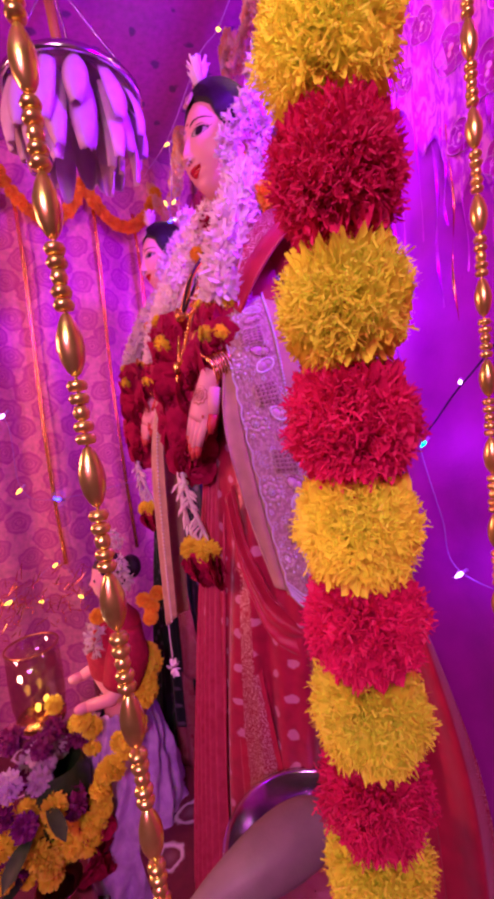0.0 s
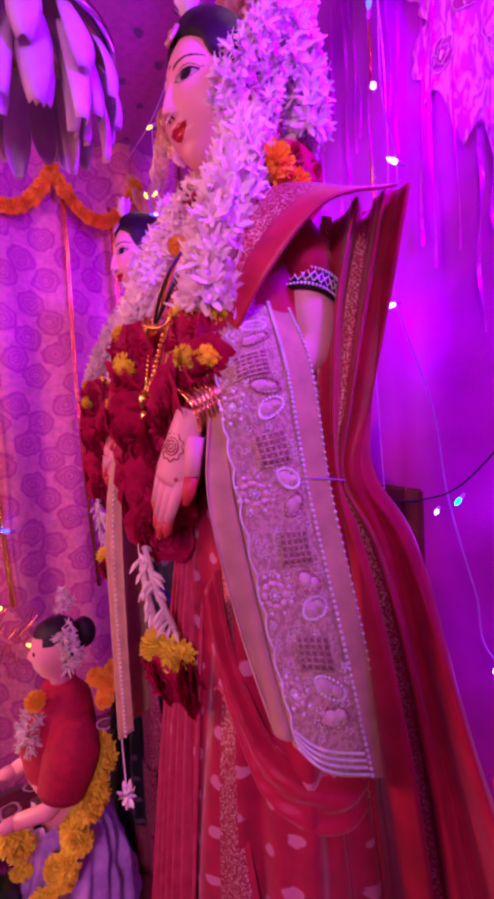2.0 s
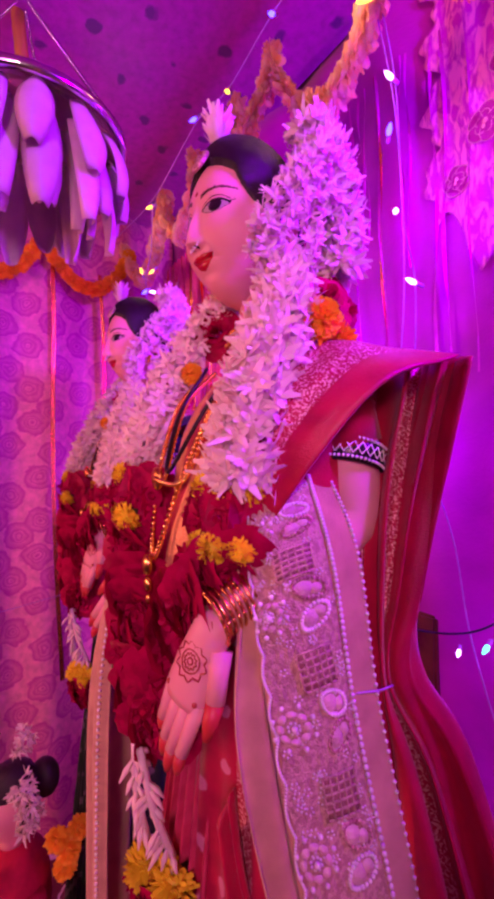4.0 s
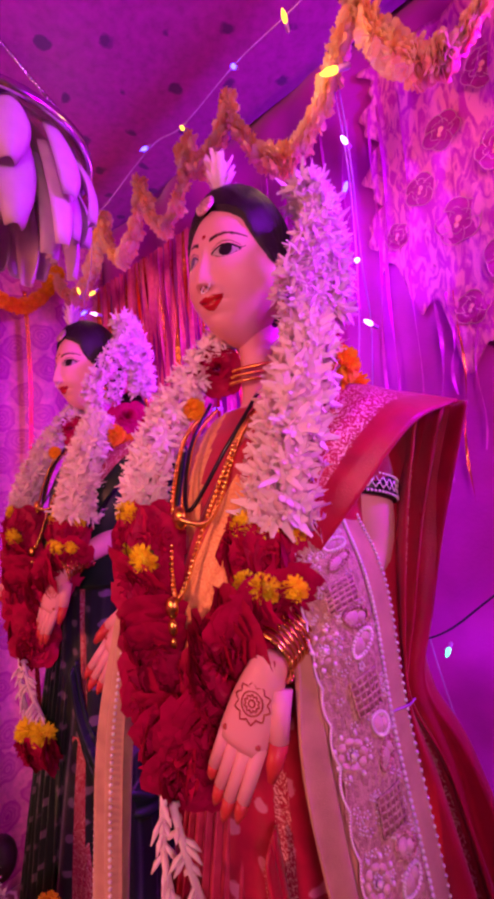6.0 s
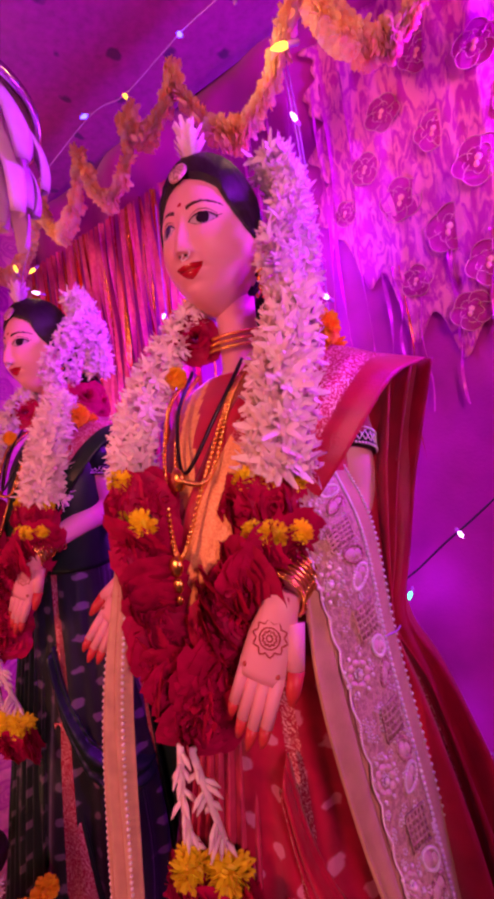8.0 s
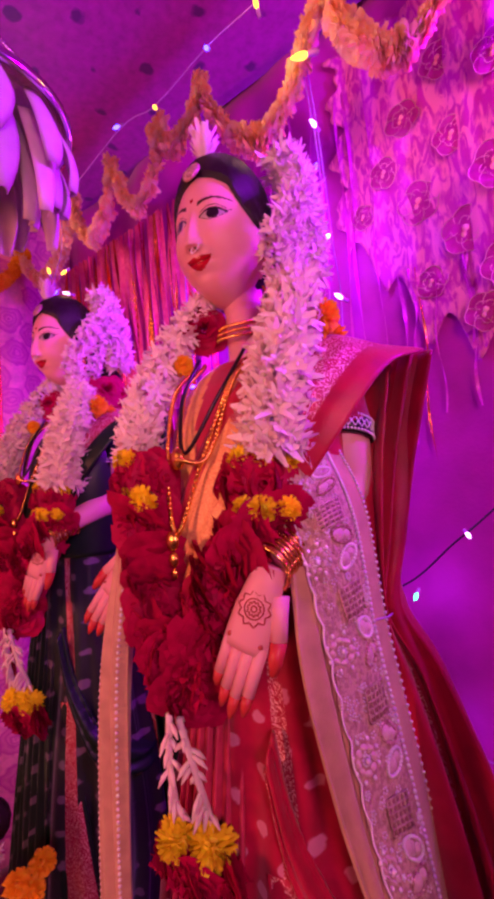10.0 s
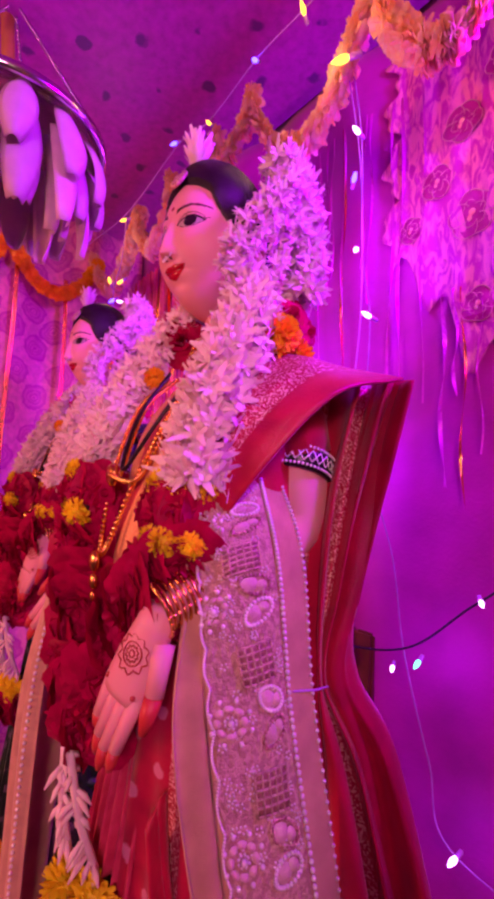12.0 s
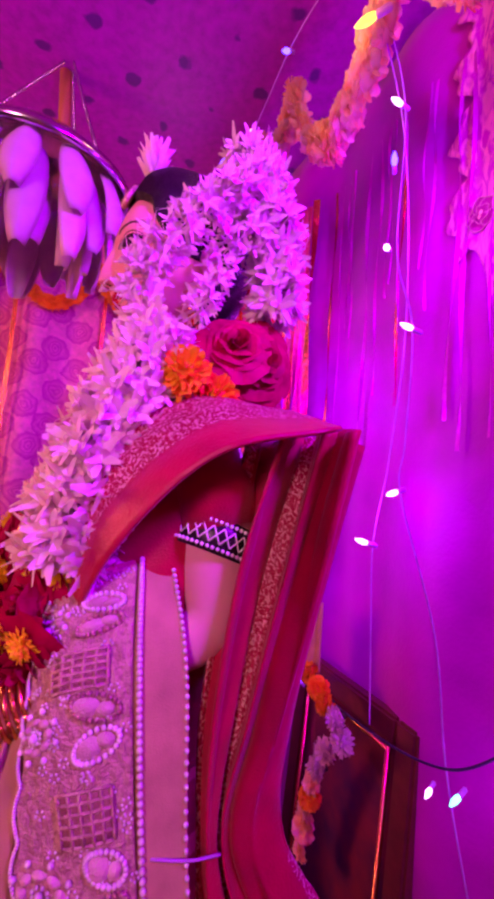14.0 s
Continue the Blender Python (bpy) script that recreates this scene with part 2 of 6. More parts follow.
M_GOURD = mat("beige_gourd_skin", (0.30, 0.24, 0.20), 0.5, dark=(0.22, 0.17, 0.14), scale=25, bump=0.2)
M_COPPER = mat("copper_pot", (0.62, 0.26, 0.14), 0.3, 1.0, dark=(0.48, 0.18, 0.10), scale=20)
M_TINSEL = mat("gold_tinsel", (0.95, 0.45, 0.10), 0.25, 1.0, scale=200, bump=0.5)
M_BLUEB = glow("lit_bulb_blue", (0.04, 0.03, 1.0), 16)
M_WHITEB = glow("lit_bulb_violet_white", (0.80, 0.45, 1.0), 5)
M_YELB = glow("lit_bulb_yellow", (1.0, 0.58, 0.04), 3.2)
M_GREENB = glow("lit_bulb_green", (0.05, 0.95, 0.45), 5)
M_GLASS = bpy.data.materials.new("clear_glass")
M_GLASS.use_nodes = True
nt = M_GLASS.node_tree
clear, shine, both = nt.nodes.new("ShaderNodeBsdfTransparent"), nt.nodes.new("ShaderNodeBsdfGlossy"), nt.nodes.new("ShaderNodeMixShader")
clear.inputs[0].default_value = (0.93, 0.84, 0.80, 1)
shine.inputs["Roughness"].default_value = 0.06
both.inputs[0].default_value = 0.12
nt.links.new(clear.outputs[0], both.inputs[1])
nt.links.new(shine.outputs[0], both.inputs[2])
nt.links.new(both.outputs[0], nt.nodes["Material Output"].inputs[0])


# ---- building helpers ----
def thing(name, base, label, category, group="", kind=""):
    """An empty at the base (altar coordinates) that carries the parts of one thing."""
    ob = new(name)
    ob.empty_display_size = 0.02
    ob.matrix_basis = W @ Matrix.Translation(base)
    ob["base"] = base
    return tagged(ob, label, category, group, kind)


def base_of(ob):
    while ob.parent:
        ob = ob.parent
    return Vector(ob["base"])


def mesh_of(name, bm, mats, smooth=True):
    me = bpy.data.meshes.new(name)
    bm.normal_update()
    bm.to_mesh(me)
    bm.free()
    for m in mats if isinstance(mats, (list, tuple)) else [mats]:
        me.materials.append(m)
    if smooth:
        me.polygons.foreach_set("use_smooth", [True] * len(me.polygons))
    return me


def part(name, bm, material, parent, label="", solid=0.0, smooth=True, kind=""):
    """Links a bmesh, given in altar coordinates, as one mesh under a thing or a part."""
    bm.transform(Matrix.Translation(-base_of(parent)))
    ob = new(name, mesh_of(name, bm, material, smooth))
    ob.parent = parent
    if solid:
        s = ob.modifiers.new("thickness", "SOLIDIFY")
        s.thickness, s.offset = solid, 0
    return tagged(ob, label, kind=kind)


def placed(name, me, m, parent, label=""):
    """A part that shares its mesh, at the pose m in altar coordinates."""
    ob = new(name, me)
    ob.parent = parent
    ob.matrix_basis = Matrix.Translation(-base_of(parent)) @ m
    return tagged(ob, label)


def single(name, bm, material, base, label, category, group="", kind="", solid=0.0, smooth=True):
    """A thing that is one mesh."""
    bm.transform(Matrix.Translation(-Vector(base)))
    ob = new(name, mesh_of(name, bm, material, smooth))
    ob.matrix_basis = W @ Matrix.Translation(base)
    ob["base"] = base
    if solid:
        s = ob.modifiers.new("thickness", "SOLIDIFY")
        s.thickness, s.offset = solid, 0
    return tagged(ob, label, category, group, kind)


def box(bm, a, b, bevel=0.0, m=0):
    r = bmesh.ops.create_cube(bm, size=1)
    vs = r["verts"]
    for v in vs:
        v.co = Vector([(a[i] + b[i]) / 2 + v.co[i] * (b[i] - a[i]) for i in range(3)])
    if bevel:
        es = list({e for v in vs for e in v.link_edges})
        bmesh.ops.bevel(bm, geom=es, offset=bevel, segments=2, affect="EDGES")
    return bm


def skin_rings(bm, rings, close_a=True, close_b=True, m=0, loop=True):
    """Joins rings of points by quads."""
    vs = [[bm.verts.new(p) for p in ring] for ring in rings]
    n = len(vs[0])
    for a, b in zip(vs, vs[1:]):
        for i in range(n if loop else n - 1):
            f = bm.faces.new((a[i], a[(i + 1) % n], b[(i + 1) % n], b[i]))
            f.material_index = m
    for flag, ring in ((close_a, vs[0][::-1]), (close_b, vs[-1])):
        if flag and loop:
            bm.faces.new(ring).material_index = m
    return vs


def spline(pts, n):
    """n points along a smooth curve through pts (tuples of any length)."""
    p = np.array(pts, float)
    p = np.vstack([2 * p[0] - p[1], p, 2 * p[-1] - p[-2]])
    out = []
    for t in np.linspace(0, len(pts) - 1 - 1e-9, n):
        i = int(t)
        u = t - i
        a, b, c, d = p[i:i + 4]
        out.append(0.5 * (2 * b + (c - a) * u + (2 * a - 5 * b + 4 * c - d) * u * u + (3 * b - a - 3 * c + d) * u ** 3))
    return out


def tube(bm, pts, radius, seg=6, m=0, flat=1.0, n=None):
    """A round tube along pts; radius one number or one for each point."""
    if n:
        rr = radius if hasattr(radius, "__len__") else [radius] * len(pts)
        q = spline([(*p, r) for p, r in zip(pts, rr)], n)
        pts, radius = [Vector(a[:3]) for a in q], [float(a[3]) for a in q]
    pts = [Vector(p) for p in pts]
    rr = radius if hasattr(radius, "__len__") else [radius] * len(pts)
    rings, side = [], None
    for i, p in enumerate(pts):
        d = (pts[min(i + 1, len(pts) - 1)] - pts[max(i - 1, 0)]).normalized()
        if side is None:
            side = d.cross(Vector((0, 0, 1)) if abs(d.z) < 0.9 else Vector((1, 0, 0))).normalized()
        side = (side - d * side.dot(d)).normalized()
        up = d.cross(side)
        rings.append([p + rr[i] * (math.cos(a) * side + flat * math.sin(a) * up) for a in [2 * math.pi * k / seg for k in range(seg)]])
    return skin_rings(bm, rings, m=m)


def sheet(bm, fn, nu, nv, m=0, wrap=False):
    """A grid of quads of fn(u, v), u and v from 0 to 1. m may be a function of u and v."""
    vs = [[bm.verts.new(fn(i / nu, j / nv)) for j in range(nv + 1)] for i in range(nu + 1)]
    for i in range(nu):
        for j in range(nv):
            f = bm.faces.new((vs[i][j], vs[i + 1][j], vs[i + 1][j + 1], vs[i][j + 1]))
            f.material_index = m((i + 0.5) / nu, (j + 0.5) / nv) if callable(m) else m
    return vs


def lathe(bm, profile, centre, seg=32, m=0, close=False):
    """profile: (radius, z) from the bottom up, turned about the upright through centre."""
    c = Vector(centre)
    rings = [[c + Vector((r * math.cos(a), r * math.sin(a), z)) for a in [2 * math.pi * k / seg for k in range(seg)]] for r, z in profile]
    return skin_rings(bm, rings, close, close, m)


def ball(bm, c, r, seg=6, m=0, scale=(1, 1, 1), rows=None):
    rows = rows or max(3, seg // 2)
    c = Vector(c)
    top, bot = bm.verts.new(c + Vector((0, 0, r * scale[2]))), bm.verts.new(c - Vector((0, 0, r * scale[2])))
    rings = []
    for j in range(1, rows):
        a = math.pi * j / rows
        rings.append([bm.verts.new(c + Vector((r * scale[0] * math.sin(a) * math.cos(b), r * scale[1] * math.sin(a) * math.sin(b), r * scale[2] * math.cos(a)))) for b in [2 * math.pi * k / seg for k in range(seg)]])
    for k in range(seg):
        bm.faces.new((top, rings[0][k], rings[0][(k + 1) % seg])).material_index = m
        bm.faces.new((bot, rings[-1][(k + 1) % seg], rings[-1][k])).material_index = m
        for a, b in zip(rings, rings[1:]):
            bm.faces.new((a[k], b[k], b[(k + 1) % seg], a[(k + 1) % seg])).material_index = m


def petal(bm, root, out, up, length, width, curl=0.3, m=0, n=3, tip=0.6):
    """A curved petal that leaves root towards out and bends towards up."""
    out, up = Vector(out).normalized(), Vector(up).normalized()
    side = out.cross(up).normalized()
    rows = []
    for i in range(n + 1):
        t = i / n
        w = width * (0.35 + 0.65 * math.sin(math.pi * min(1, t * 0.8 + 0.1))) * (1 if t < 0.99 else tip)
        c = Vector(root) + out * length * t + up * length * curl * t * t
        rows.append([bm.verts.new(c - side * w / 2 + up * w * 0.12), bm.verts.new(c - up * w * 0.08), bm.verts.new(c + side * w / 2 + up * w * 0.12)])
    for a, b in zip(rows, rows[1:]):
        for k in (0, 1):
            bm.faces.new((a[k], a[k + 1], b[k + 1], b[k])).material_index = m


def rnd(a, b):
    return random.uniform(a, b)


def rand_dir():
    z, a = rnd(-1, 1), rnd(0, 6.283)
    s = math.sqrt(1 - z * z)
    return Vector((s * math.cos(a), s * math.sin(a), z))


def marigold_mesh(name, r, material, layers=9, stalk=True, ruffle=1.0, flat=0.85):
    """A full marigold head, radius r, opening to +z, with layered frilled petals."""
    bm = bmesh.new()
    n = layers * 16
    for k in range(n):
        t = (k + 0.5) / n
        el = math.asin(-0.35 + 1.34 * t)
        a = k * 2.39996 + rnd(-0.1, 0.1)
        d = Vector((math.cos(a) * math.cos(el), math.sin(a) * math.cos(el), math.sin(el) * flat))
        q = r * rnd(0.90, 1.06)
        bend = (Vector((0, 0, 1)) - d * d.z + rand_dir() * 0.3).normalized()
        petal(bm, d * q * 0.50, d + rand_dir() * 0.15, bend, q * 0.50, q * 0.27 * ruffle, rnd(-0.5, 0.25), n=2, tip=1.0)
    ball(bm, (0, 0, 0), r * 0.62, 10, 0, (1, 1, flat))
    if stalk:
        tube(bm, [(0, 0, -r * 0.75), (0, 0, 0)], [r * 0.18, r * 0.45], 6, 1)
    return mesh_of(name, bm, [material, M_LEAF])


def rose_mesh(name, r, material):
    """A blown rose, radius r, opening to +z: wrapped petals in five turns."""
    bm = bmesh.new()
    for k in range(6):
        n = (3, 4, 5, 5, 6, 6)[k]
        rad, h = r * (0.12 + 0.15 * k), r * (0.62 - 0.13 * k)
        for i in range(n):
            a0 = 2 * math.pi * (i + 0.37 * k) / n + rnd(-0.15, 0.15)
            span = 2 * math.pi / n * 0.78
            flare = 0.04 + 0.10 * k
            wob = rnd(0, 6)

            def fn(u, v, a0=a0, span=span, rad=rad, h=h, flare=flare, wob=wob, k=k):
                a = a0 + (u - 0.5) * 2 * span
                edge = 1 - abs(2 * u - 1) ** 2.2 * 0.55
                rr = rad * (0.45 + 0.55 * v) + r * flare * v ** 3 * (1 + 0.25 * math.sin(5 * u + wob))
                rr *= 1 + 0.05 * v * math.sin(11 * u + wob)
                return Vector((rr * math.cos(a), rr * math.sin(a), -r * 0.25 + (h + r * 0.25) * v * edge - r * flare * 0.5 * v ** 5))
            sheet(bm, fn, 6, 4)
    return mesh_of(name, bm, material)


def tuberose_strand(bm, path, radius, count, size=0.024, m=0, taper=1.0):
    """Tuberose florets threaded in close whorls about a path: slim tubes that open into waxy narrow petals."""
    q = spline(path, 80)
    whorl = 10
    for i in range(count):
        t = min(78.0, (i // whorl + 0.25 * (i % 2)) / max(1, count // whorl) * 78)
        j = int(t)
        p = Vector(q[j][:3]).lerp(Vector(q[j + 1][:3]), t - j)
        d = (Vector(q[j + 1][:3]) - Vector(q[j][:3])).normalized()
        e1 = d.cross(Vector((0.3, 1, 0.2))).normalized()
        e2 = d.cross(e1)
        b = 2 * math.pi * (i % whorl + rnd(-0.4, 0.4)) / whorl + 0.7 * (i // whorl)
        a = math.cos(b) * e1 + math.sin(b) * e2
        out = (a + d * rnd(-0.25, 0.60) + rand_dir() * 0.15).normalized()
        c = p + a * radius * 0.30 + d * rnd(-0.002, 0.002)
        L = size * rnd(0.70, 1.15) * (taper + (1 - taper) * min(1, t / 40))
        side = out.cross(d).normalized()
        up = out.cross(side)
        e = c + out * L * 0.62
        tube(bm, [c, e], [size * 0.05, size * 0.11], 5, m)
        for k in range(6):
            b = 2 * math.pi * k / 6 + rnd(-0.3, 0.3)
            ray = math.cos(b) * side + math.sin(b) * up
            petal(bm, e, (out * rnd(0.9, 1.8) + ray).normalized(), ray, L * rnd(0.36, 0.60), L * rnd(0.20, 0.30), rnd(-0.3, 0.9), m, n=2, tip=0.6)


def grid_of(rows, nu, nv):
    """A smooth net of nu + 1 by nv + 1 points through rows of control points."""
    cols = [spline(r, nv + 1) for r in rows]
    lines = [spline([c[j] for c in cols], nu + 1) for j in range(nv + 1)]
    return [[Vector(lines[j][i]) for j in range(nv + 1)] for i in range(nu + 1)]


def cloth(bm, rows, nu, nv, fold=None, m=0):
    g = grid_of(rows, nu, nv)

    def fn(u, v):
        i, j = round(u * nu), round(v * nv)
        p = g[i][j]
        return p + fold(u, v) if fold else p
    return sheet(bm, fn, nu, nv, m)


# ---- the setting ----
def built(name, bm, material, label, smooth=False):
    ob = new(name, mesh_of(name, bm, material, smooth))
    ob.matrix_basis = W
    ob["base"] = (0, 0, 0)
    return tagged(ob, label, name.split("_")[0], kind="structure")


built("floor", box(bmesh.new(), (-2.0, -2.8, -0.1), (2.2, 1.0, 0.0)), M_FLOOR, "dark stone floor of the room")
built("wall_front", box(bmesh.new(), (-2.0, -2.9, 0), (2.2, -2.8, 2.9)), M_ROOM, "plain plastered room wall opposite the altar")
built("wall_east", box(bmesh.new(), (2.2, -2.9, 0), (2.3, 1.0, 2.9)), M_ROOM, "plain plastered side wall of the room")
built("wall_west", box(bmesh.new(), (-2.1, -2.9, 0), (-2.0, 1.0, 2.9)), M_ROOM, "plain plastered far wall of the room")
built("wall_back", box(bmesh.new(), (-2.0, 0.9, 0), (2.2, 1.0, 2.9)), M_ROOM, "plain plastered wall behind the altar cloth")
built("ceiling", box(bmesh.new(), (-2.1, -2.9, 2.9), (2.3, 1.0, 3.0)), M_ROOM, "plain plastered room ceiling")

# the altar: two steps under one embroidered cloth
bm = bmesh.new()
prof = [(-0.62, 0.0), (-0.62, 0.30), (-0.60, 0.318), (-0.17, 0.32), (-0.155, 0.335), (-0.152, 0.44), (-0.14, 0.458), (0.39, 0.46)]
q = spline(prof, 70)
sheet(bm, lambda u, v: Vector((-1.08 + 2.1 * u, q[round(v * 69)][0] + 0.006 * math.sin(23 * u + 3 * v), max(0.002, q[round(v * 69)][1] + 0.003 * math.sin(31 * u)))), 70, 69)
altar = single("altar_steps", bm, M_CLOTH, (0, 0, 0), "two altar steps draped in dark red cloth with white embroidered rings", "altar", kind="structure", solid=0.006)

bm = bmesh.new()
sheet(bm, lambda u, v: Vector((-1.1 + 2.3 * u, 0.42 + 0.012 * math.sin(38 * u + 2 * v) + 0.010 * math.sin(13 * u - 4 * v) + 0.004 * math.sin(91 * u + 5 * v), 0.30 + 2.06 * v)), 120, 30)
back = single("back_cloth", bm, M_WALL, (0, 0.42, 0.3), "magenta backdrop cloth stretched behind the figures", "backdrop", kind="structure", solid=0.004)
bm = bmesh.new()
sheet(bm, lambda u, v: Vector((-1.1 + 2.3 * u, -1.0 + 1.42 * v, 2.33 + 0.012 * math.sin(9 * u) * math.sin(7 * v) - 0.02 * math.sin(math.pi * v))), 60, 40)
single("canopy_cloth", bm, M_CEIL, (0, 0, 2.33), "purple canopy cloth stretched over the altar", "canopy", kind="structure", solid=0.004)

# the printed side curtain, hanging in folds
bm = bmesh.new()
sheet(bm, lambda u, v: Vector((-1.06 + 0.022 * math.sin(46 * u + 0.6 * math.sin(5 * v)) + 0.012 * math.sin(21 * u + 1), -1.0 + 1.42 * u, 0.25 + 2.10 * v)), 240, 24)
single("side_curtain", bm, M_CURT, (-1.06, -0.3, 0.25), "pink curtain printed with dark roses, hanging in folds", "curtain", solid=0.002)

# lace valance with outlined roses on the back cloth
lace = thing("lace_valance", (0.2, 0.385, 1.72), "pink lace valance with outlined roses on the back cloth", "lace")
bm = bmesh.new()


def cloth_y(x, z):
    """The depth of the back cloth at x and z."""
    u, v = (x + 1.1) / 2.3, (z - 0.30) / 2.06
    return 0.42 + 0.012 * math.sin(38 * u + 2 * v) + 0.010 * math.sin(13 * u - 4 * v) + 0.004 * math.sin(91 * u + 5 * v)


def lace_at(x, z):
    return Vector((x, cloth_y(x, z) - 0.010 + 0.003 * math.sin(120 * x + 3 * z), z))


sheet(bm, lambda u, v: lace_at(-0.07 + 1.0 * u + (1 - u) ** 8 * (0.012 * math.sin(23 * v) + 0.006 * math.sin(61 * v + 1)), (1.660 + 0.030 * abs(math.sin(47 * u)) + 0.035 * math.sin(19 * u) + 0.020 * math.sin(83 * u) + 0.20 * max(0, 1 - 8 * u)) * (1 - v) + 2.26 * v), 160, 70)
part("lace_cloth", bm, M_LACE, lace, solid=0.001)
for rx, rz, rr in ((0.015, 1.985, 0.027), (0.068, 1.907, 0.036), (0.136, 1.826, 0.037), (0.185, 1.752, 0.034), (0.186, 1.901, 0.036), (0.076, 1.765, 0.026), (0.054, 2.062, 0.030), (0.152, 1.690, 0.030), (-0.030, 1.925, 0.022), (0.13, 1.985, 0.030), (0.245, 1.830, 0.036),
                   (0.245, 1.970, 0.034), (0.285, 1.740, 0.034), (0.31, 1.90, 0.036), (0.20, 2.06, 0.032), (0.37, 1.80, 0.034), (0.39, 1.96, 0.036), (0.12, 2.12, 0.030)):
    bm = bmesh.new()
    c0 = lace_at(rx, rz) - Vector((0, 0.006, 0))
    tw = rx * 40
    def edge(a, k=1.0, lift=0.0):
        r = rr * k * (0.86 + 0.16 * abs(math.sin(2.5 * (a + tw))))
        return c0 + Vector((r * math.cos(a), -lift + 0.002 * math.sin(3 * a), r * math.sin(a)))
    bm.faces.new([bm.verts.new(edge(2 * math.pi * k / 40)) for k in range(40)][::-1])
    rose = part("lace_rose", bm, M_ROSEFILL, lace, smooth=False)
    bm = bmesh.new()
    tube(bm, [edge(2 * math.pi * k / 40, 1.0, 0.001) for k in range(41)], 0.0007, 4)
    for k in range(5):
        a0 = 2 * math.pi * k / 5 - tw
        tube(bm, [edge(a0 + 0.5 * j / 6 * math.sin(k + 1.3), 0.98 - 0.62 * j / 6, 0.002) for j in range(7)], 0.0006, 4)
        tube(bm, [edge(a0 + 0.3 + 1.1 * j / 8, 0.46 + 0.10 * math.sin(math.pi * j / 8) + 0.05 * (k % 2), 0.002) for j in range(9)], 0.0006, 4)
    part("thread_outline", bm, M_ROSELINE, rose)
    bm = bmesh.new()
    ball(bm, c0 + Vector((0, -0.002, rr * 0.08)), rr * 0.13, 10, scale=(1.1, 0.25, 1.2))
    ball(bm, c0 + Vector((-rr * 0.10, -0.002, -rr * 0.16)), rr * 0.11, 10, scale=(1, 0.25, 1.3))
    part("flower_heart", bm, M_PALEO, rose)


# ---- figures ----
def hand_shape(bm, wrist, way, out, thumb, size, skin, tips, henna):
    """A relaxed open hand: palm, four fingers and a thumb with dyed tips."""
    wrist, way, out = Vector(wrist), Vector(way).normalized(), Vector(out)
    out = (out - way * out.dot(way)).normalized()
    side = way.cross(out) * thumb
    L = size
    rings = []
    for t, w, h in ((0, 0.112, 0.105), (0.12, 0.120, 0.10), (0.3, 0.146, 0.088), (0.48, 0.150, 0.075), (0.54, 0.132, 0.058)):
        c = wrist + way * L * t
        rings.append([c + side * L * w * math.cos(a) + out * L * h * math.sin(a) for a in [2 * math.pi * k / 14 for k in range(14)]])
    skin_rings(bm, rings, m=skin)
    for k, ln in enumerate((0.44, 0.50, 0.47, 0.38)):
        s = (0.104 - 0.069 * k)
        root = wrist + way * L * 0.47 + side * L * s
        bend = -out * L * 0.05 * (k + 1) * 0.5
        tip = root + way * L * ln + side * L * s * 0.15 + bend
        mid = root.lerp(tip, 0.70) + out * L * 0.02
        tube(bm, [root, root.lerp(mid, 0.5), mid], [L * 0.046, L * 0.043, L * 0.039], 10, skin)
        tube(bm, [mid, mid.lerp(tip, 0.6), tip], [L * 0.0395, L * 0.033, L * 0.012], 9, tips)
    root = wrist + way * L * 0.16 + side * L * 0.10
    mid = root + way * L * 0.25 + side * L * 0.09
    tip = mid + way * L * 0.20 + side * L * 0.03
    tube(bm, [root, root.lerp(mid, 0.5), mid], [L * 0.072, L * 0.062, L * 0.054], 9, skin)
    tube(bm, [mid, mid.lerp(tip, 0.6), tip], [L * 0.054, L * 0.046, L * 0.022], 9, tips)
    c = wrist + way * L * 0.27
    for rad, wob in ((0.018, 0), (0.040, 0.006), (0.062, 0), (0.096, 0.012)):
        tube(bm, [c + out * L * 0.106 * 0.86 * math.sqrt(max(0, 1 - (rad * math.cos(a) / 0.150) ** 2)) + L * (rad + wob * math.cos(10 * a)) * (math.cos(a) * side + math.sin(a) * way) for a in [2 * math.pi * k / 40 for k in range(41)]], L * 0.005, 4, henna)
    for k in range(4):
        p = wrist + way * L * 0.47 + side * L * (0.104 - 0.069 * k) + out * L * 0.05
        ball(bm, p, L * 0.018, 6, henna)


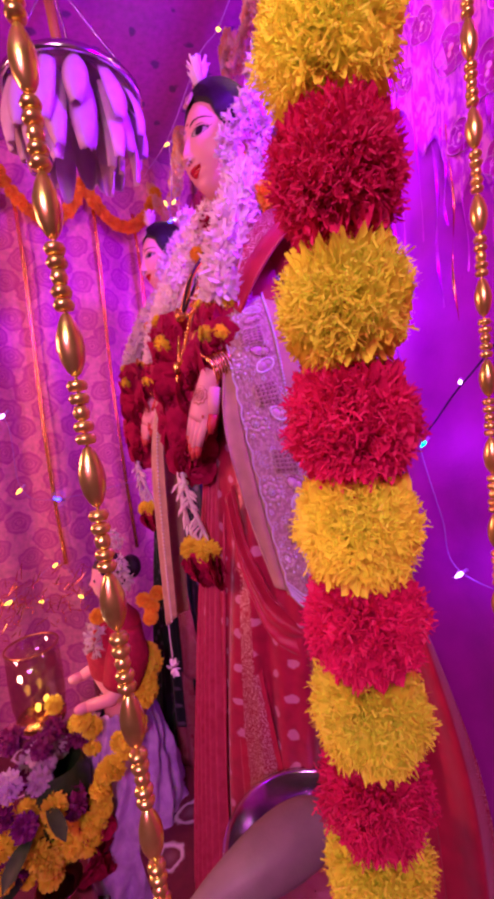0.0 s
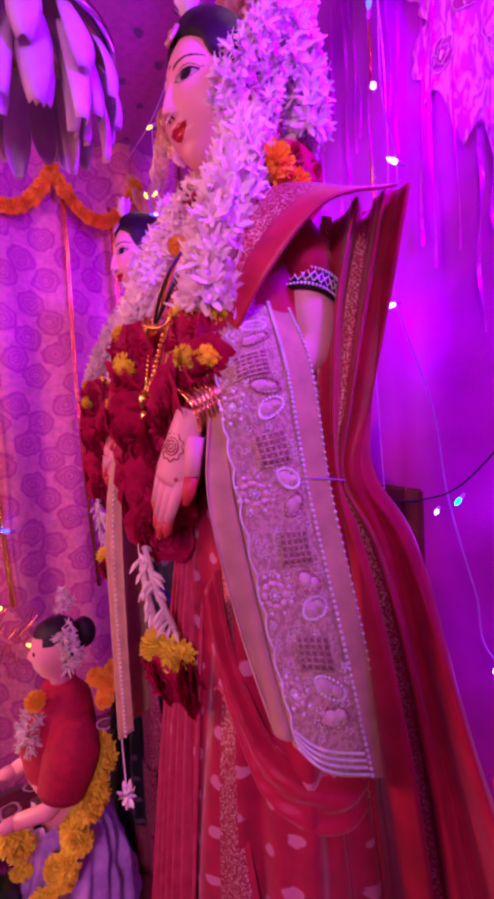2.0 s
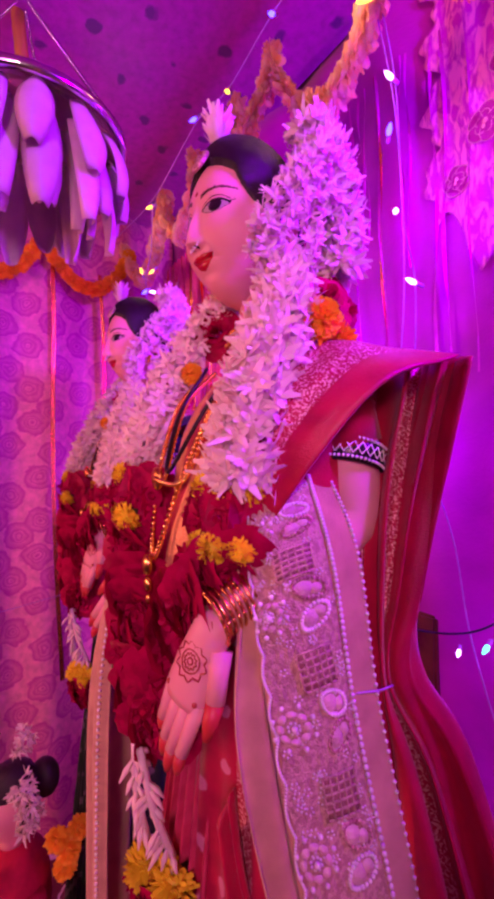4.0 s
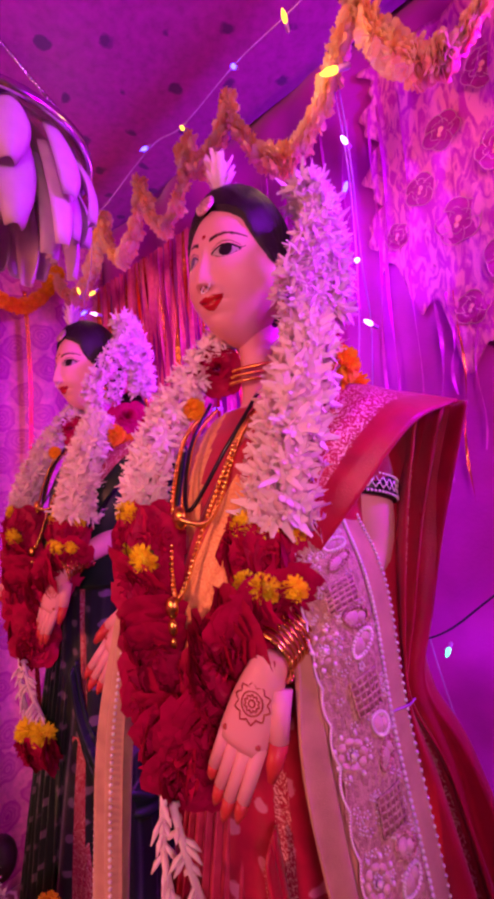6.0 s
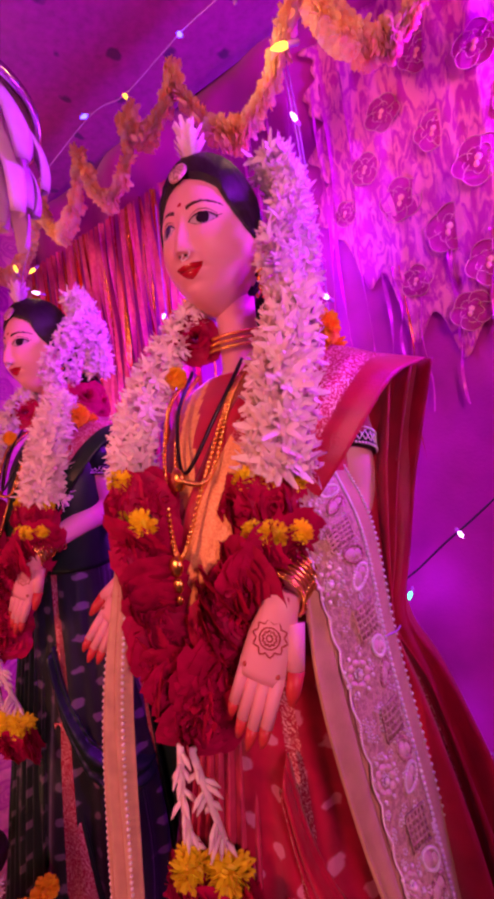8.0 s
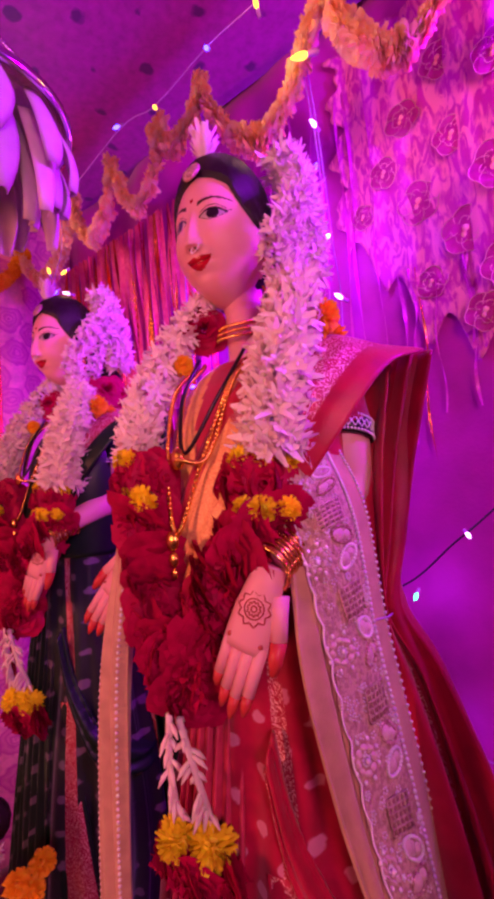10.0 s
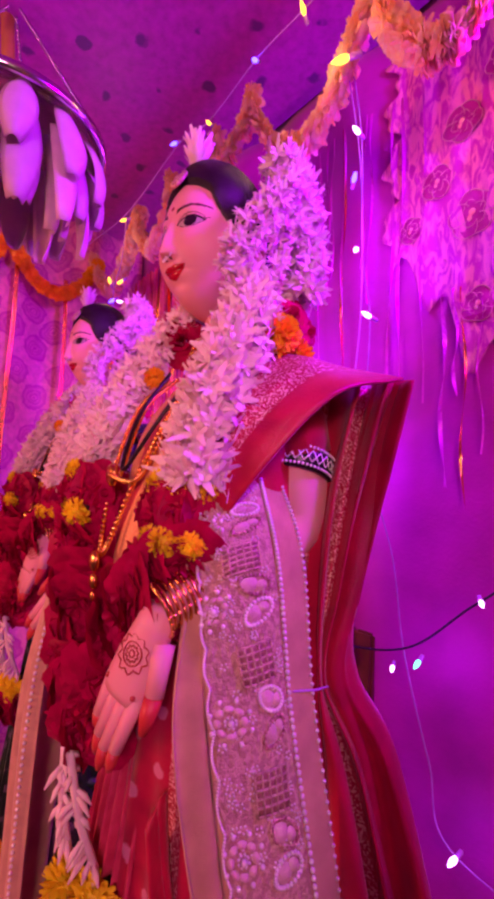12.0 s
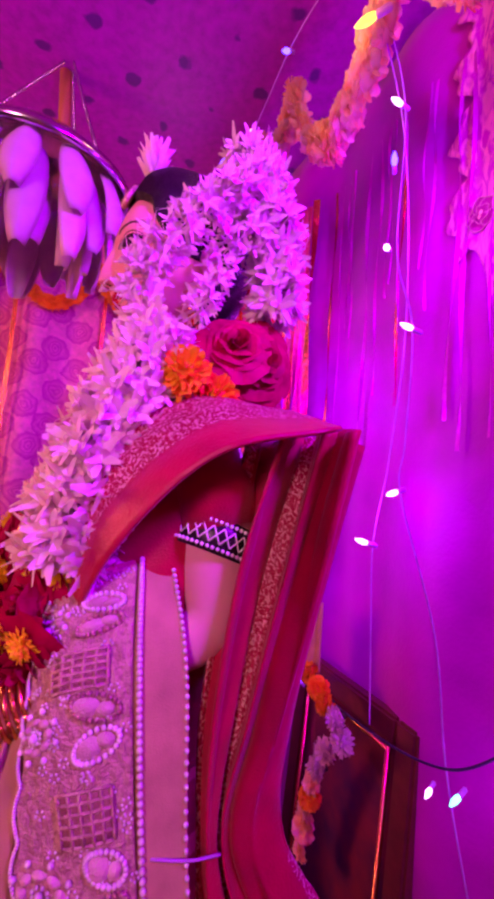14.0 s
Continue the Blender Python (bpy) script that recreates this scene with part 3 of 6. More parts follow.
def head_shape(bm, H, nu=250, nv=210):
    """A doll's head: smooth round face with painted eyes, brows, smiling lips and a forehead dot, and combed black hair."""
    H = Vector(H)
    TURNED = pose(0, 0, 0, 0, 0, 6).to_3x3()
    BACK = TURNED.inverted()
    EX, LZ = 0.0215, -0.0440

    def gauss(x, z, cx, cz, sx, sz):
        return math.exp(-((x - cx) / sx) ** 2 / 2 - ((z - cz) / sz) ** 2 / 2)

    def hair(x, y, z):
        return z > 0.049 + 0.004 * math.exp(-(x / 0.007) ** 2) - 13 * x * x - 1.3 * max(0, abs(x) - 0.034) or y > 0.006

    def fn(u, v):
        w, q = 2 * u - 1, 2 * v - 1
        a = math.pi * (0.36 * w + 0.64 * w ** 3)
        e = math.pi / 2 * (0.45 * q + 0.55 * q ** 3) - 0.28 * (1 - q * q) * 0.8
        ce, se = math.cos(e), math.sin(e)
        x, y, z = 0.0525 * math.sin(a) * ce, -math.cos(a) * ce, se
        y *= 0.0605 if y < 0 else 0.070
        z *= 0.078 if z > 0 else 0.0815
        if z < 0:
            t = -z / 0.0815
            x *= 1 + 0.05 * math.sin(math.pi * min(1, t * 1.1)) - 0.24 * t ** 2
            y *= 1 + (0.045 * math.sin(math.pi * t) if y < 0 else -0.25 * t)
        if y < 0 and ce > 0.02:
            k = min(1, -y / 0.03)
            ax = abs(x)
            d = 0.0
            if -0.031 < z < 0.018:
                t = (0.018 - z) / 0.049
                d += 0.0122 * t ** 1.5 * math.exp(-(x / (0.0030 + 0.0020 * t * t)) ** 2 / 2)
            elif z <= -0.031:
                d += 0.0122 * math.exp(-(x / 0.0050) ** 2 / 2) * math.exp(-((z + 0.031) / 0.0024) ** 2)
            d += 0.0032 * gauss(ax, z, 0.0070, -0.0285, 0.0024, 0.0030)
            d -= 0.0034 * gauss(ax, z, EX, 0.001, 0.012, 0.0080)
            d += 0.0030 * gauss(ax, z, EX, -0.0005, 0.0075, 0.0045)
            d += 0.0012 * gauss(ax, z, EX, 0.0150, 0.012, 0.004)
            d += 0.0022 * gauss(x, z, 0, LZ + 0.0030, 0.0095, 0.0026) + 0.0030 * gauss(x, z, 0, LZ - 0.0042, 0.0080, 0.0030)
            d -= 0.0016 * gauss(x, z, 0, LZ, 0.012, 0.0010)
            d -= 0.0010 * gauss(ax, z, 0.0165, LZ + 0.0015, 0.0022, 0.0026)
            d -= 0.0014 * gauss(x, z, 0, LZ - 0.0110, 0.012, 0.003)
            d += 0.0042 * gauss(x, z, 0, -0.0660, 0.014, 0.009)
            d += 0.0036 * gauss(ax, z, 0.026, -0.027, 0.014, 0.014)
            y -= d * k
        if hair(x, y, z):
            n = Vector((x, y, z)).normalized()
            s = 0.0030 + 0.0007 * math.sin(120 * a + 10 * e) + 0.012 * min(1, max(0, (z - 0.02) / 0.05)) * min(1, max(0, (y + 0.054) / 0.02))
            x, y, z = x + n.x * s, y + n.y * s, z + n.z * s
        return H + TURNED @ Vector((x, y, z))

    def paint(p):
        x, y, z = BACK @ (p - H)
        if hair(x, y, z) or z > 0.066:
            return 5
        if y > -0.01:
            return 0
        ax = abs(x)
        if x * x + (z - 0.0200) ** 2 < 0.0023 ** 2:
            return 2
        dx, dz = ax - EX, z
        if abs(dx) < 0.0150:
            lid = 0.0072 * (1 - (dx / 0.0135) ** 2) + 0.06 * dx
            low = -0.0052 * (1 - (dx / 0.0125) ** 2) + 0.06 * dx
            if abs(dx) < 0.0118 and low < dz < lid - 0.0013:
                return 4 if (x - (EX if x > 0 else -EX) - 0.0008) ** 2 + (dz - 0.0012) ** 2 < 0.0060 ** 2 else 3
            if low - 0.0006 < dz < lid + 0.0010:
                return 4
            # eyelid crease: its shade drawn as a thin line in the brow colour
            if abs(dx) < 0.0125 and abs(dz - lid - 0.0032) < 0.00045:
                return 6
        if 0.009 < dx < 0.0175 and abs(dz - 0.0014 - (dx - 0.009) * 0.40) < 0.0010 * (0.0185 - dx) / 0.009:
            return 4
        if -0.0145 < dx < 0.0175:
            s = (dx + 0.0145) / 0.032
            if abs(dz - 0.0112 - 0.0062 * math.sin(math.pi * min(1, 0.12 + 0.80 * s)) - 0.0008 * s) < 0.0021 * (1.05 - 0.70 * s):
                return 6
        # nostrils: their shade painted as two small spots in the brow colour
        if (ax - 0.0036) ** 2 + ((z + 0.0335) * 1.8) ** 2 < 0.0016 ** 2:
            return 6
        bow = 0.0054 * (1 - (ax / 0.0165) ** 1.6) - 0.0016 * math.exp(-(x / 0.0024) ** 2)
        lift = 0.0040 * (ax / 0.0165) ** 2
        if ax < 0.0165 and LZ - 0.0078 * (1 - (ax / 0.0160) ** 2) < z - lift < LZ + bow:
            return 4 if abs(z - lift - LZ + 0.0004) < 0.00020 else 2
        if (ax - 0.030) ** 2 + (z + 0.026) ** 2 * 1.3 < 0.0145 ** 2:
            return 1
        return 0

    before = len(bm.faces)
    sheet(bm, fn, nu, nv)
    bm.faces.ensure_lookup_table()
    for f in bm.faces[before:]:
        f.material_index = paint(f.calc_center_median())
    bmesh.ops.remove_doubles(bm, verts=list({v for f in bm.faces[before:] for v in f.verts}), dist=0.00002)


def figure_mesh(name):
    """The standing figure: head, bound hair, neck, body core, arms and two open palms, in one mesh."""
    bm = bmesh.new()
    head_shape(bm, (-0.055, 0.036, 1.750))
    ball(bm, (-0.036, 0.112, 1.672), 0.036, 20, 5, (0.95, 0.8, 1.1))
    ball(bm, (0.0, 0.052, 1.738), 0.013, 12, 0, (0.4, 0.8, 1.3))
    ball(bm, (-0.106, 0.034, 1.738), 0.013, 12, 0, (0.4, 0.8, 1.3))
    tube(bm, [(-0.048, 0.05, 1.69), (-0.044, 0.046, 1.65), (-0.040, 0.042, 1.61), (-0.038, 0.04, 1.585)], [0.024, 0.0215, 0.023, 0.036], 24, 0)
    rings = []
    for z, rx, ry in ((0.47, 0.03, 0.03), (1.15, 0.035, 0.03), (1.3, 0.06, 0.04), (1.42, 0.075, 0.05), (1.52, 0.10, 0.045), (1.575, 0.085, 0.035), (1.60, 0.03, 0.02)):
        rings.append([Vector((-0.035 + rx * math.cos(a), 0.03 + ry * math.sin(a), z)) for a in [2 * math.pi * k / 24 for k in range(24)]])
    skin_rings(bm, rings, m=0)
    tube(bm, [(0.040, 0.042, 1.57), (0.055, 0.052, 1.535), (0.060, 0.054, 1.50), (0.059, 0.050, 1.457), (0.052, -0.006, 1.434), (0.047, -0.064, 1.411)], [0.026, 0.027, 0.026, 0.023, 0.018, 0.0135], 18, 0, n=18)
    tube(bm, [(-0.11, 0.042, 1.57), (-0.125, 0.052, 1.535), (-0.130, 0.054, 1.49), (-0.135, 0.045, 1.45), (-0.134, -0.010, 1.430), (-0.128, -0.056, 1.416)], [0.026, 0.027, 0.026, 0.022, 0.018, 0.0135], 18, 0, n=18)
    hand_shape(bm, (0.047, -0.068, 1.408), (-0.034, -0.034, -0.108), (0.36, -0.90, 0.15), -1, 0.126, 0, 7, 8)
    hand_shape(bm, (-0.128, -0.058, 1.415), (-0.045, -0.040, -0.085), (0.3, -0.85, 0.3), 1, 0.115, 0, 7, 8)
    return mesh_of(name, bm, [M_SKIN, M_BLUSH, M_LIPS, M_EYE, M_DARK, M_HAIR, M_BROWSHADE, M_NAIL, M_HENNA])


FIG = figure_mesh("figure")
A_BASE, B_OFF = Vector((-0.035, 0.03, 0.462)), Vector((-0.458, 0.052, 0.0))
for off, txt in ((Vector((0, 0, 0)), "life-like festival doll with painted face, dressed in red silk"), (B_OFF, "life-like festival doll with painted face, dressed in dark green silk")):
    ob = new("mannequin", FIG)
    ob.matrix_basis = W @ Matrix.Translation(off)
    tagged(ob, txt, "mannequin", "festival figures")


def saree(base, off, silk, plain, pleat, border, front, words):
    """A draped sari: bodice, skirt with front pleats, shoulder end across the chest and its fall down the back."""
    s = thing("sari", base + off, words, "sari")
    T = Matrix.Translation(off)
    # skirt
    bm = bmesh.new()
    prof = spline([(1.40, 0.088, 0.060, 0.0), (1.30, 0.092, 0.066, 0.0), (1.18, 0.118, 0.074, 0.0), (1.05, 0.145, 0.092, 0.004), (0.90, 0.160, 0.106, 0.008), (0.72, 0.140, 0.112, 0.010), (0.465, 0.135, 0.115, 0.012)], 60)

    def skirt(u, v):
        z, rx, ry, _ = prof[round(v * 59)]
        a = 2 * math.pi * u
        k = 0.012 * v * math.sin(9 * a + 2.0 * math.sin(3 * v) + 6 * v) + 0.006 * v * math.sin(21 * a + 4 * v)
        return Vector((-0.035 - 0.03 * v + (rx + k) * math.cos(a), 0.03 + (ry + k) * math.sin(a), z))
    sheet(bm, skirt, 160, 59, lambda u, v: 1 if 0.825 < u < 0.845 + 0.01 * v or v > 0.93 else 0)
    bm.transform(T)
    part("skirt", bm, [silk, border], s, solid=0.002)
    # the gathered end that sweeps from the waist round the hip, and the brocade panel under it
    bm = bmesh.new()

    def on_skirt(deg, z, lift):
        v = (1.40 - z) / 0.935
        _, rx, ry, _ = prof[max(0, min(59, round(v * 59)))]
        a = radians(deg)
        return Vector((-0.035 - 0.03 * v + (rx + lift) * math.cos(a), 0.03 + (ry + lift) * math.sin(a), z))

    line = spline([(-64, 1.235), (-58, 1.165), (-48, 1.110), (-38, 1.072), (-21, 1.048), (5, 1.030), (40, 1.035)], 61)
    rag = spline([(0.016,), (0.021,), (0.024,), (0.026,), (0.026,), (0.022,), (0.014,)], 61)

    def swathe(u, v):
        d, z = line[round(u * 60)]
        a = math.pi * v
        return on_skirt(d - 6 * (v - 0.5), z + rag[round(u * 60)][0] * math.cos(a), 0.010 + 0.014 * math.sin(a) + 0.0035 * math.sin(5 * a + 3 * u))
    sheet(bm, swathe, 60, 24, lambda u, v: 1 if v > 0.84 else 0)
    bm.transform(T)
    part("hip_drape", bm, [plain, border], s, "gathered end swept round the hip", solid=0.002)
    bm = bmesh.new()

    def panel(u, v):
        z = 1.13 - 0.40 * v
        return on_skirt(-70 + 4 * v + (10 + 26 * v) * u, z, 0.012 + 0.006 * math.sin(9 * u + 4 * v) * v)
    sheet(bm, panel, 30, 40, lambda u, v: 1 if 0.12 < u < 0.88 else 0)
    bm.transform(T)
    part("brocade_panel", bm, [plain, border], s, "woven silver brocade panel", solid=0.002)
    # front pleats, narrow at the waist and fanned at the hem
    bm = bmesh.new()

    def pleats(u, v):
        w = 0.034 + 0.052 * v
        x = -0.065 - 0.055 * v + (u - 0.5) * 2 * w
        tri = abs(((u * 7.0 + 0.15 * math.sin(5 * v)) % 1.0) - 0.5) * 2
        return Vector((x + 0.006 * tri, -0.030 - 0.105 * v + 0.03 * v * v - (0.007 + 0.014 * v) * tri + 0.012 * abs(2 * u - 1) ** 3, 1.33 - 0.862 * v))
    sheet(bm, pleats, 112, 40)
    bm.transform(T)
    part("front_pleats", bm, pleat, s, solid=0.0015)
    # bodice: gilt neck bands in a V over a red front, and two sleeves
    bm = bmesh.new()
    rings = []
    for z, rx, ry in spline([(1.36, 0.090, 0.066), (1.42, 0.098, 0.074), (1.48, 0.104, 0.080), (1.53, 0.104, 0.070), (1.565, 0.094, 0.052), (1.59, 0.070, 0.034), (1.600, 0.045, 0.028)], 46):
        rings.append([Vector((-0.035 + rx * math.cos(a), 0.032 + ry * math.sin(a), z)) for a in [2 * math.pi * k / 120 for k in range(120)]])
    skin_rings(bm, rings, False, False)
    for f in bm.faces:
        c = f.calc_center_median()
        gap = 0.003 + 0.10 * max(0, c.z - 1.42)
        if c.y < 0.02 and gap < abs(c.x + 0.040) < gap + 0.026:
            f.material_index = 1
    bm.transform(T)
    part("bodice", bm, [plain, front], s, solid=0.0015)
    for sx in (1, -1):
        bm = bmesh.new()
        c = -0.035 + sx * 0.080
        tube(bm, [(c, 0.042, 1.576), (c + sx * 0.011, 0.050, 1.548), (c + sx * 0.0145, 0.054, 1.522)], [0.026, 0.030, 0.0292], 20)
        bm.transform(T)
        part("sleeve", bm, plain, s)
    # shoulder end across the chest; gilt border between red edges
    bm = bmesh.new()
    rows = [[(-0.105, -0.050, 1.370), (-0.09, -0.056, 1.34), (-0.07, -0.06, 1.31)],
            [(-0.07, -0.052, 1.455), (-0.03, -0.062, 1.42), (0.005, -0.060, 1.385)],
            [(-0.025, -0.036, 1.540), (0.02, -0.046, 1.500), (0.056, -0.034, 1.462)],
            [(0.012, -0.004, 1.594), (0.055, -0.020, 1.566), (0.094, -0.016, 1.512)],
            [(0.022, 0.040, 1.612), (0.070, 0.030, 1.604), (0.122, 0.030, 1.566)],
            [(0.024, 0.075, 1.606), (0.075, 0.090, 1.606), (0.134, 0.098, 1.590)]]
    cloth(bm, rows, 60, 30, lambda u, v: Vector((0, -0.0012 * math.sin(30 * v), 0.0022 * math.sin(11 * u) * v)), lambda u, v: (2 if u < 0.42 else 1) if 0.12 < v < 0.80 else 0)
    bm.transform(T)
    part("shoulder_end", bm, [plain, border, front], s, solid=0.0025)
    # the fall behind: pinched by a thread, then flaring
    bm = bmesh.new()
    rows = [[(0.060, 0.070, 1.580), (0.090, 0.084, 1.584), (0.098, 0.108, 1.588), (0.124, 0.104, 1.590), (0.120, 0.126, 1.580)],
            [(0.064, 0.060, 1.50), (0.084, 0.066, 1.50), (0.086, 0.092, 1.50), (0.100, 0.098, 1.49), (0.096, 0.120, 1.49)],
            [(0.066, 0.050, 1.41), (0.084, 0.056, 1.41), (0.080, 0.076, 1.41), (0.092, 0.084, 1.40), (0.088, 0.106, 1.40)],
            [(0.074, 0.052, 1.335), (0.086, 0.056, 1.335), (0.078, 0.066, 1.335), (0.088, 0.074, 1.335), (0.092, 0.104, 1.335)],
            [(0.076, 0.058, 1.26), (0.092, 0.066, 1.26), (0.100, 0.084, 1.26), (0.106, 0.098, 1.26), (0.114, 0.138, 1.26)],
            [(0.085, 0.062, 1.10), (0.115, 0.070, 1.10), (0.132, 0.094, 1.10), (0.148, 0.104, 1.10), (0.172, 0.124, 1.10)],
            [(0.090, 0.07, 0.85), (0.140, 0.076, 0.85), (0.160, 0.10, 0.85), (0.195, 0.11, 0.85), (0.235, 0.16, 0.85)],
            [(0.090, 0.08, 0.48), (0.150, 0.09, 0.48), (0.175, 0.12, 0.48), (0.210, 0.12, 0.48), (0.260, 0.18, 0.48)]]

    def fold(u, v):
        loose = 0.25 + min(1.0, abs(u - 0.43) * 3.2)
        deep = abs((v * 3.5 + 0.12 * math.sin(6 * u)) % 1.0 - 0.5) * 2
        return Vector((0.026 * (deep - 0.5), -0.010 * (deep - 0.5), 0)) * loose + Vector((0.004 * math.sin(33 * v + 5 * u), 0.004 * math.sin(41 * v), 0)) * loose
    cloth(bm, rows, 110, 110, fold, lambda u, v: 1 if 0.43 < v < 0.50 or v < 0.03 or (u > 0.45 and v > 0.955) else 0)
    bm.transform(T)
    part("back_fall", bm, [plain, border], s, solid=0.002)
    return s


saree(A_BASE, Vector((0, 0, 0)), M_RED, M_REDP, M_PLEAT, M_BROC, M_GBROC, "red silk sari with woven dots and a gilt brocade border")
saree(A_BASE, B_OFF, M_GREEN, M_GREENP, M_GREEN, M_BROC, M_GREENP, "dark green silk sari with small woven dots")

# thread that pinches the back fall
bm = bmesh.new()
tube(bm, [(0.090, 0.02, 1.342), (0.093, 0.042, 1.338), (0.090, 0.062, 1.334)], 0.0010, 6, n=20)
single("tie_thread", bm, M_WIREW, (0.09, 0.06, 1.335), "pale thread tied round the gathered sari end", "thread")


# ---- shawl ----
SH = [[(0.044, -0.050, 1.456), (0.050, -0.044, 1.472), (0.058, -0.026, 1.490), (0.062, 0.004, 1.500), (0.066, 0.024, 1.502)],
      [(0.058, -0.058, 1.405), (0.063, -0.050, 1.415), (0.077, -0.032, 1.430), (0.084, 0.004, 1.436), (0.085, 0.034, 1.440)],
      [(0.066, -0.070, 1.330), (0.076, -0.048, 1.330), (0.088, -0.014, 1.328), (0.090, 0.015, 1.330), (0.092, 0.042, 1.332)],
      [(0.078, -0.054, 1.220), (0.087, -0.034, 1.215), (0.096, -0.004, 1.210), (0.101, 0.034, 1.200), (0.104, 0.060, 1.200)],
      [(0.092, -0.034, 1.130), (0.100, -0.020, 1.115), (0.108, 0.004, 1.085), (0.113, 0.052, 1.060), (0.116, 0.078, 1.050)]]
SHG = grid_of(SH, 120, 120)


def shawl_at(u, v, lift=0.0):
    """The place on the shawl, u down its length and v from the front edge to the hem, lifted off the cloth."""
    i, j = min(118, max(1, int(u * 120))), min(118, max(1, int(v * 120)))
    fu, fv = u * 120 - i, v * 120 - j
    p = SHG[i][j] + (SHG[i + 1][j] - SHG[i][j]) * fu + (SHG[i][j + 1] - SHG[i][j]) * fv
    n = (SHG[i + 1][j] - SHG[i - 1][j]).cross(SHG[i][j + 1] - SHG[i][j - 1]).normalized()
    if n.x < 0:
        n = -n
    return p + n * lift


shawl = thing("shawl", (0.09, -0.01, 1.06), "cream net shawl with pearl-embroidered lace over one arm", "shawl")
bm = bmesh.new()
sheet(bm, lambda u, v: shawl_at(u, v) + Vector((0.002 * math.sin(40 * v * (1 - v * 0.6) + 3 * u), -0.002 * math.sin(25 * v), 0)) * (1.6 if v < 0.26 else 0.2), 90, 90)
part("net", bm, M_CREAM, shawl, solid=0.0012)
bm = bmesh.new()
sheet(bm, lambda u, v: shawl_at(0.012 + 0.976 * u, 0.27 + 0.018 * math.sin(62 * u) * (1 - v) + (0.735 - 0.27) * v, 0.0022 + 0.0008 * math.sin(90 * u) * math.sin(60 * v)), 120, 40)
part("lace_panel", bm, M_LACEW, shawl, "raised cream lace panel", solid=0.0008)
bm = bmesh.new()


def pearl(bm, u, v, r=0.0017, lift=0.0035):
    ball(bm, shawl_at(u, v, lift), r, 6, 0, rows=4)


for k in range(94):
    pearl(bm, 0.004 + 0.99 * k / 93, 0.765, 0.0021, 0.002)
for k in range(70):
    pearl(bm, 0.004 + 0.99 * k / 69, 0.99, 0.0017, 0.001)
for k in range(30):
    for r in range(4):
        pearl(bm, 0.955 + 0.012 * r, 0.28 + 0.46 * (k + 0.5 * (r % 2)) / 30, 0.0016)
for k in range(210):
    t = k / 209
    pearl(bm, 0.01 + 0.98 * t, 0.285 - 0.028 * abs(math.sin(44 * t)), 0.0012)
random.seed(3)
for k in range(150):
    u, v = rnd(0.02, 0.94), rnd(0.31, 0.73)
    for j in range(5):
        pearl(bm, u + 0.0052 * math.cos(1.2566 * j), v + 0.018 * math.sin(1.2566 * j), 0.0009, 0.0030)
part("pearl_edging", bm, M_PEARL, shawl, "rows of small pearls", kind="stuff")
# motifs down the panel: lattice window, padded flower and two padded buds ringed with pearls


def pad(bm, u, v, ru, rv, turn, lift=0.0030, high=0.0026):
    """A small padded oval of cloth on the shawl."""
    mid = bm.verts.new(shawl_at(u, v, lift + high))
    rings = []
    for f, h in ((0.6, 0.8), (1.0, 0.0)):
        ring = []
        for k in range(12):
            a = 2 * math.pi * k / 12
            x, y = f * ru * math.cos(a), f * rv * math.sin(a)
            ring.append(bm.verts.new(shawl_at(u + 0.29 * (x / 0.29 * math.cos(turn) - y * math.sin(turn)), v + x / 0.29 * math.sin(turn) + y * math.cos(turn), lift + high * h)))
        rings.append(ring)
    for k in range(12):
        bm.faces.new((mid, rings[0][k], rings[0][(k + 1) % 12]))
        bm.faces.new((rings[0][k], rings[1][k], rings[1][(k + 1) % 12], rings[0][(k + 1) % 12]))


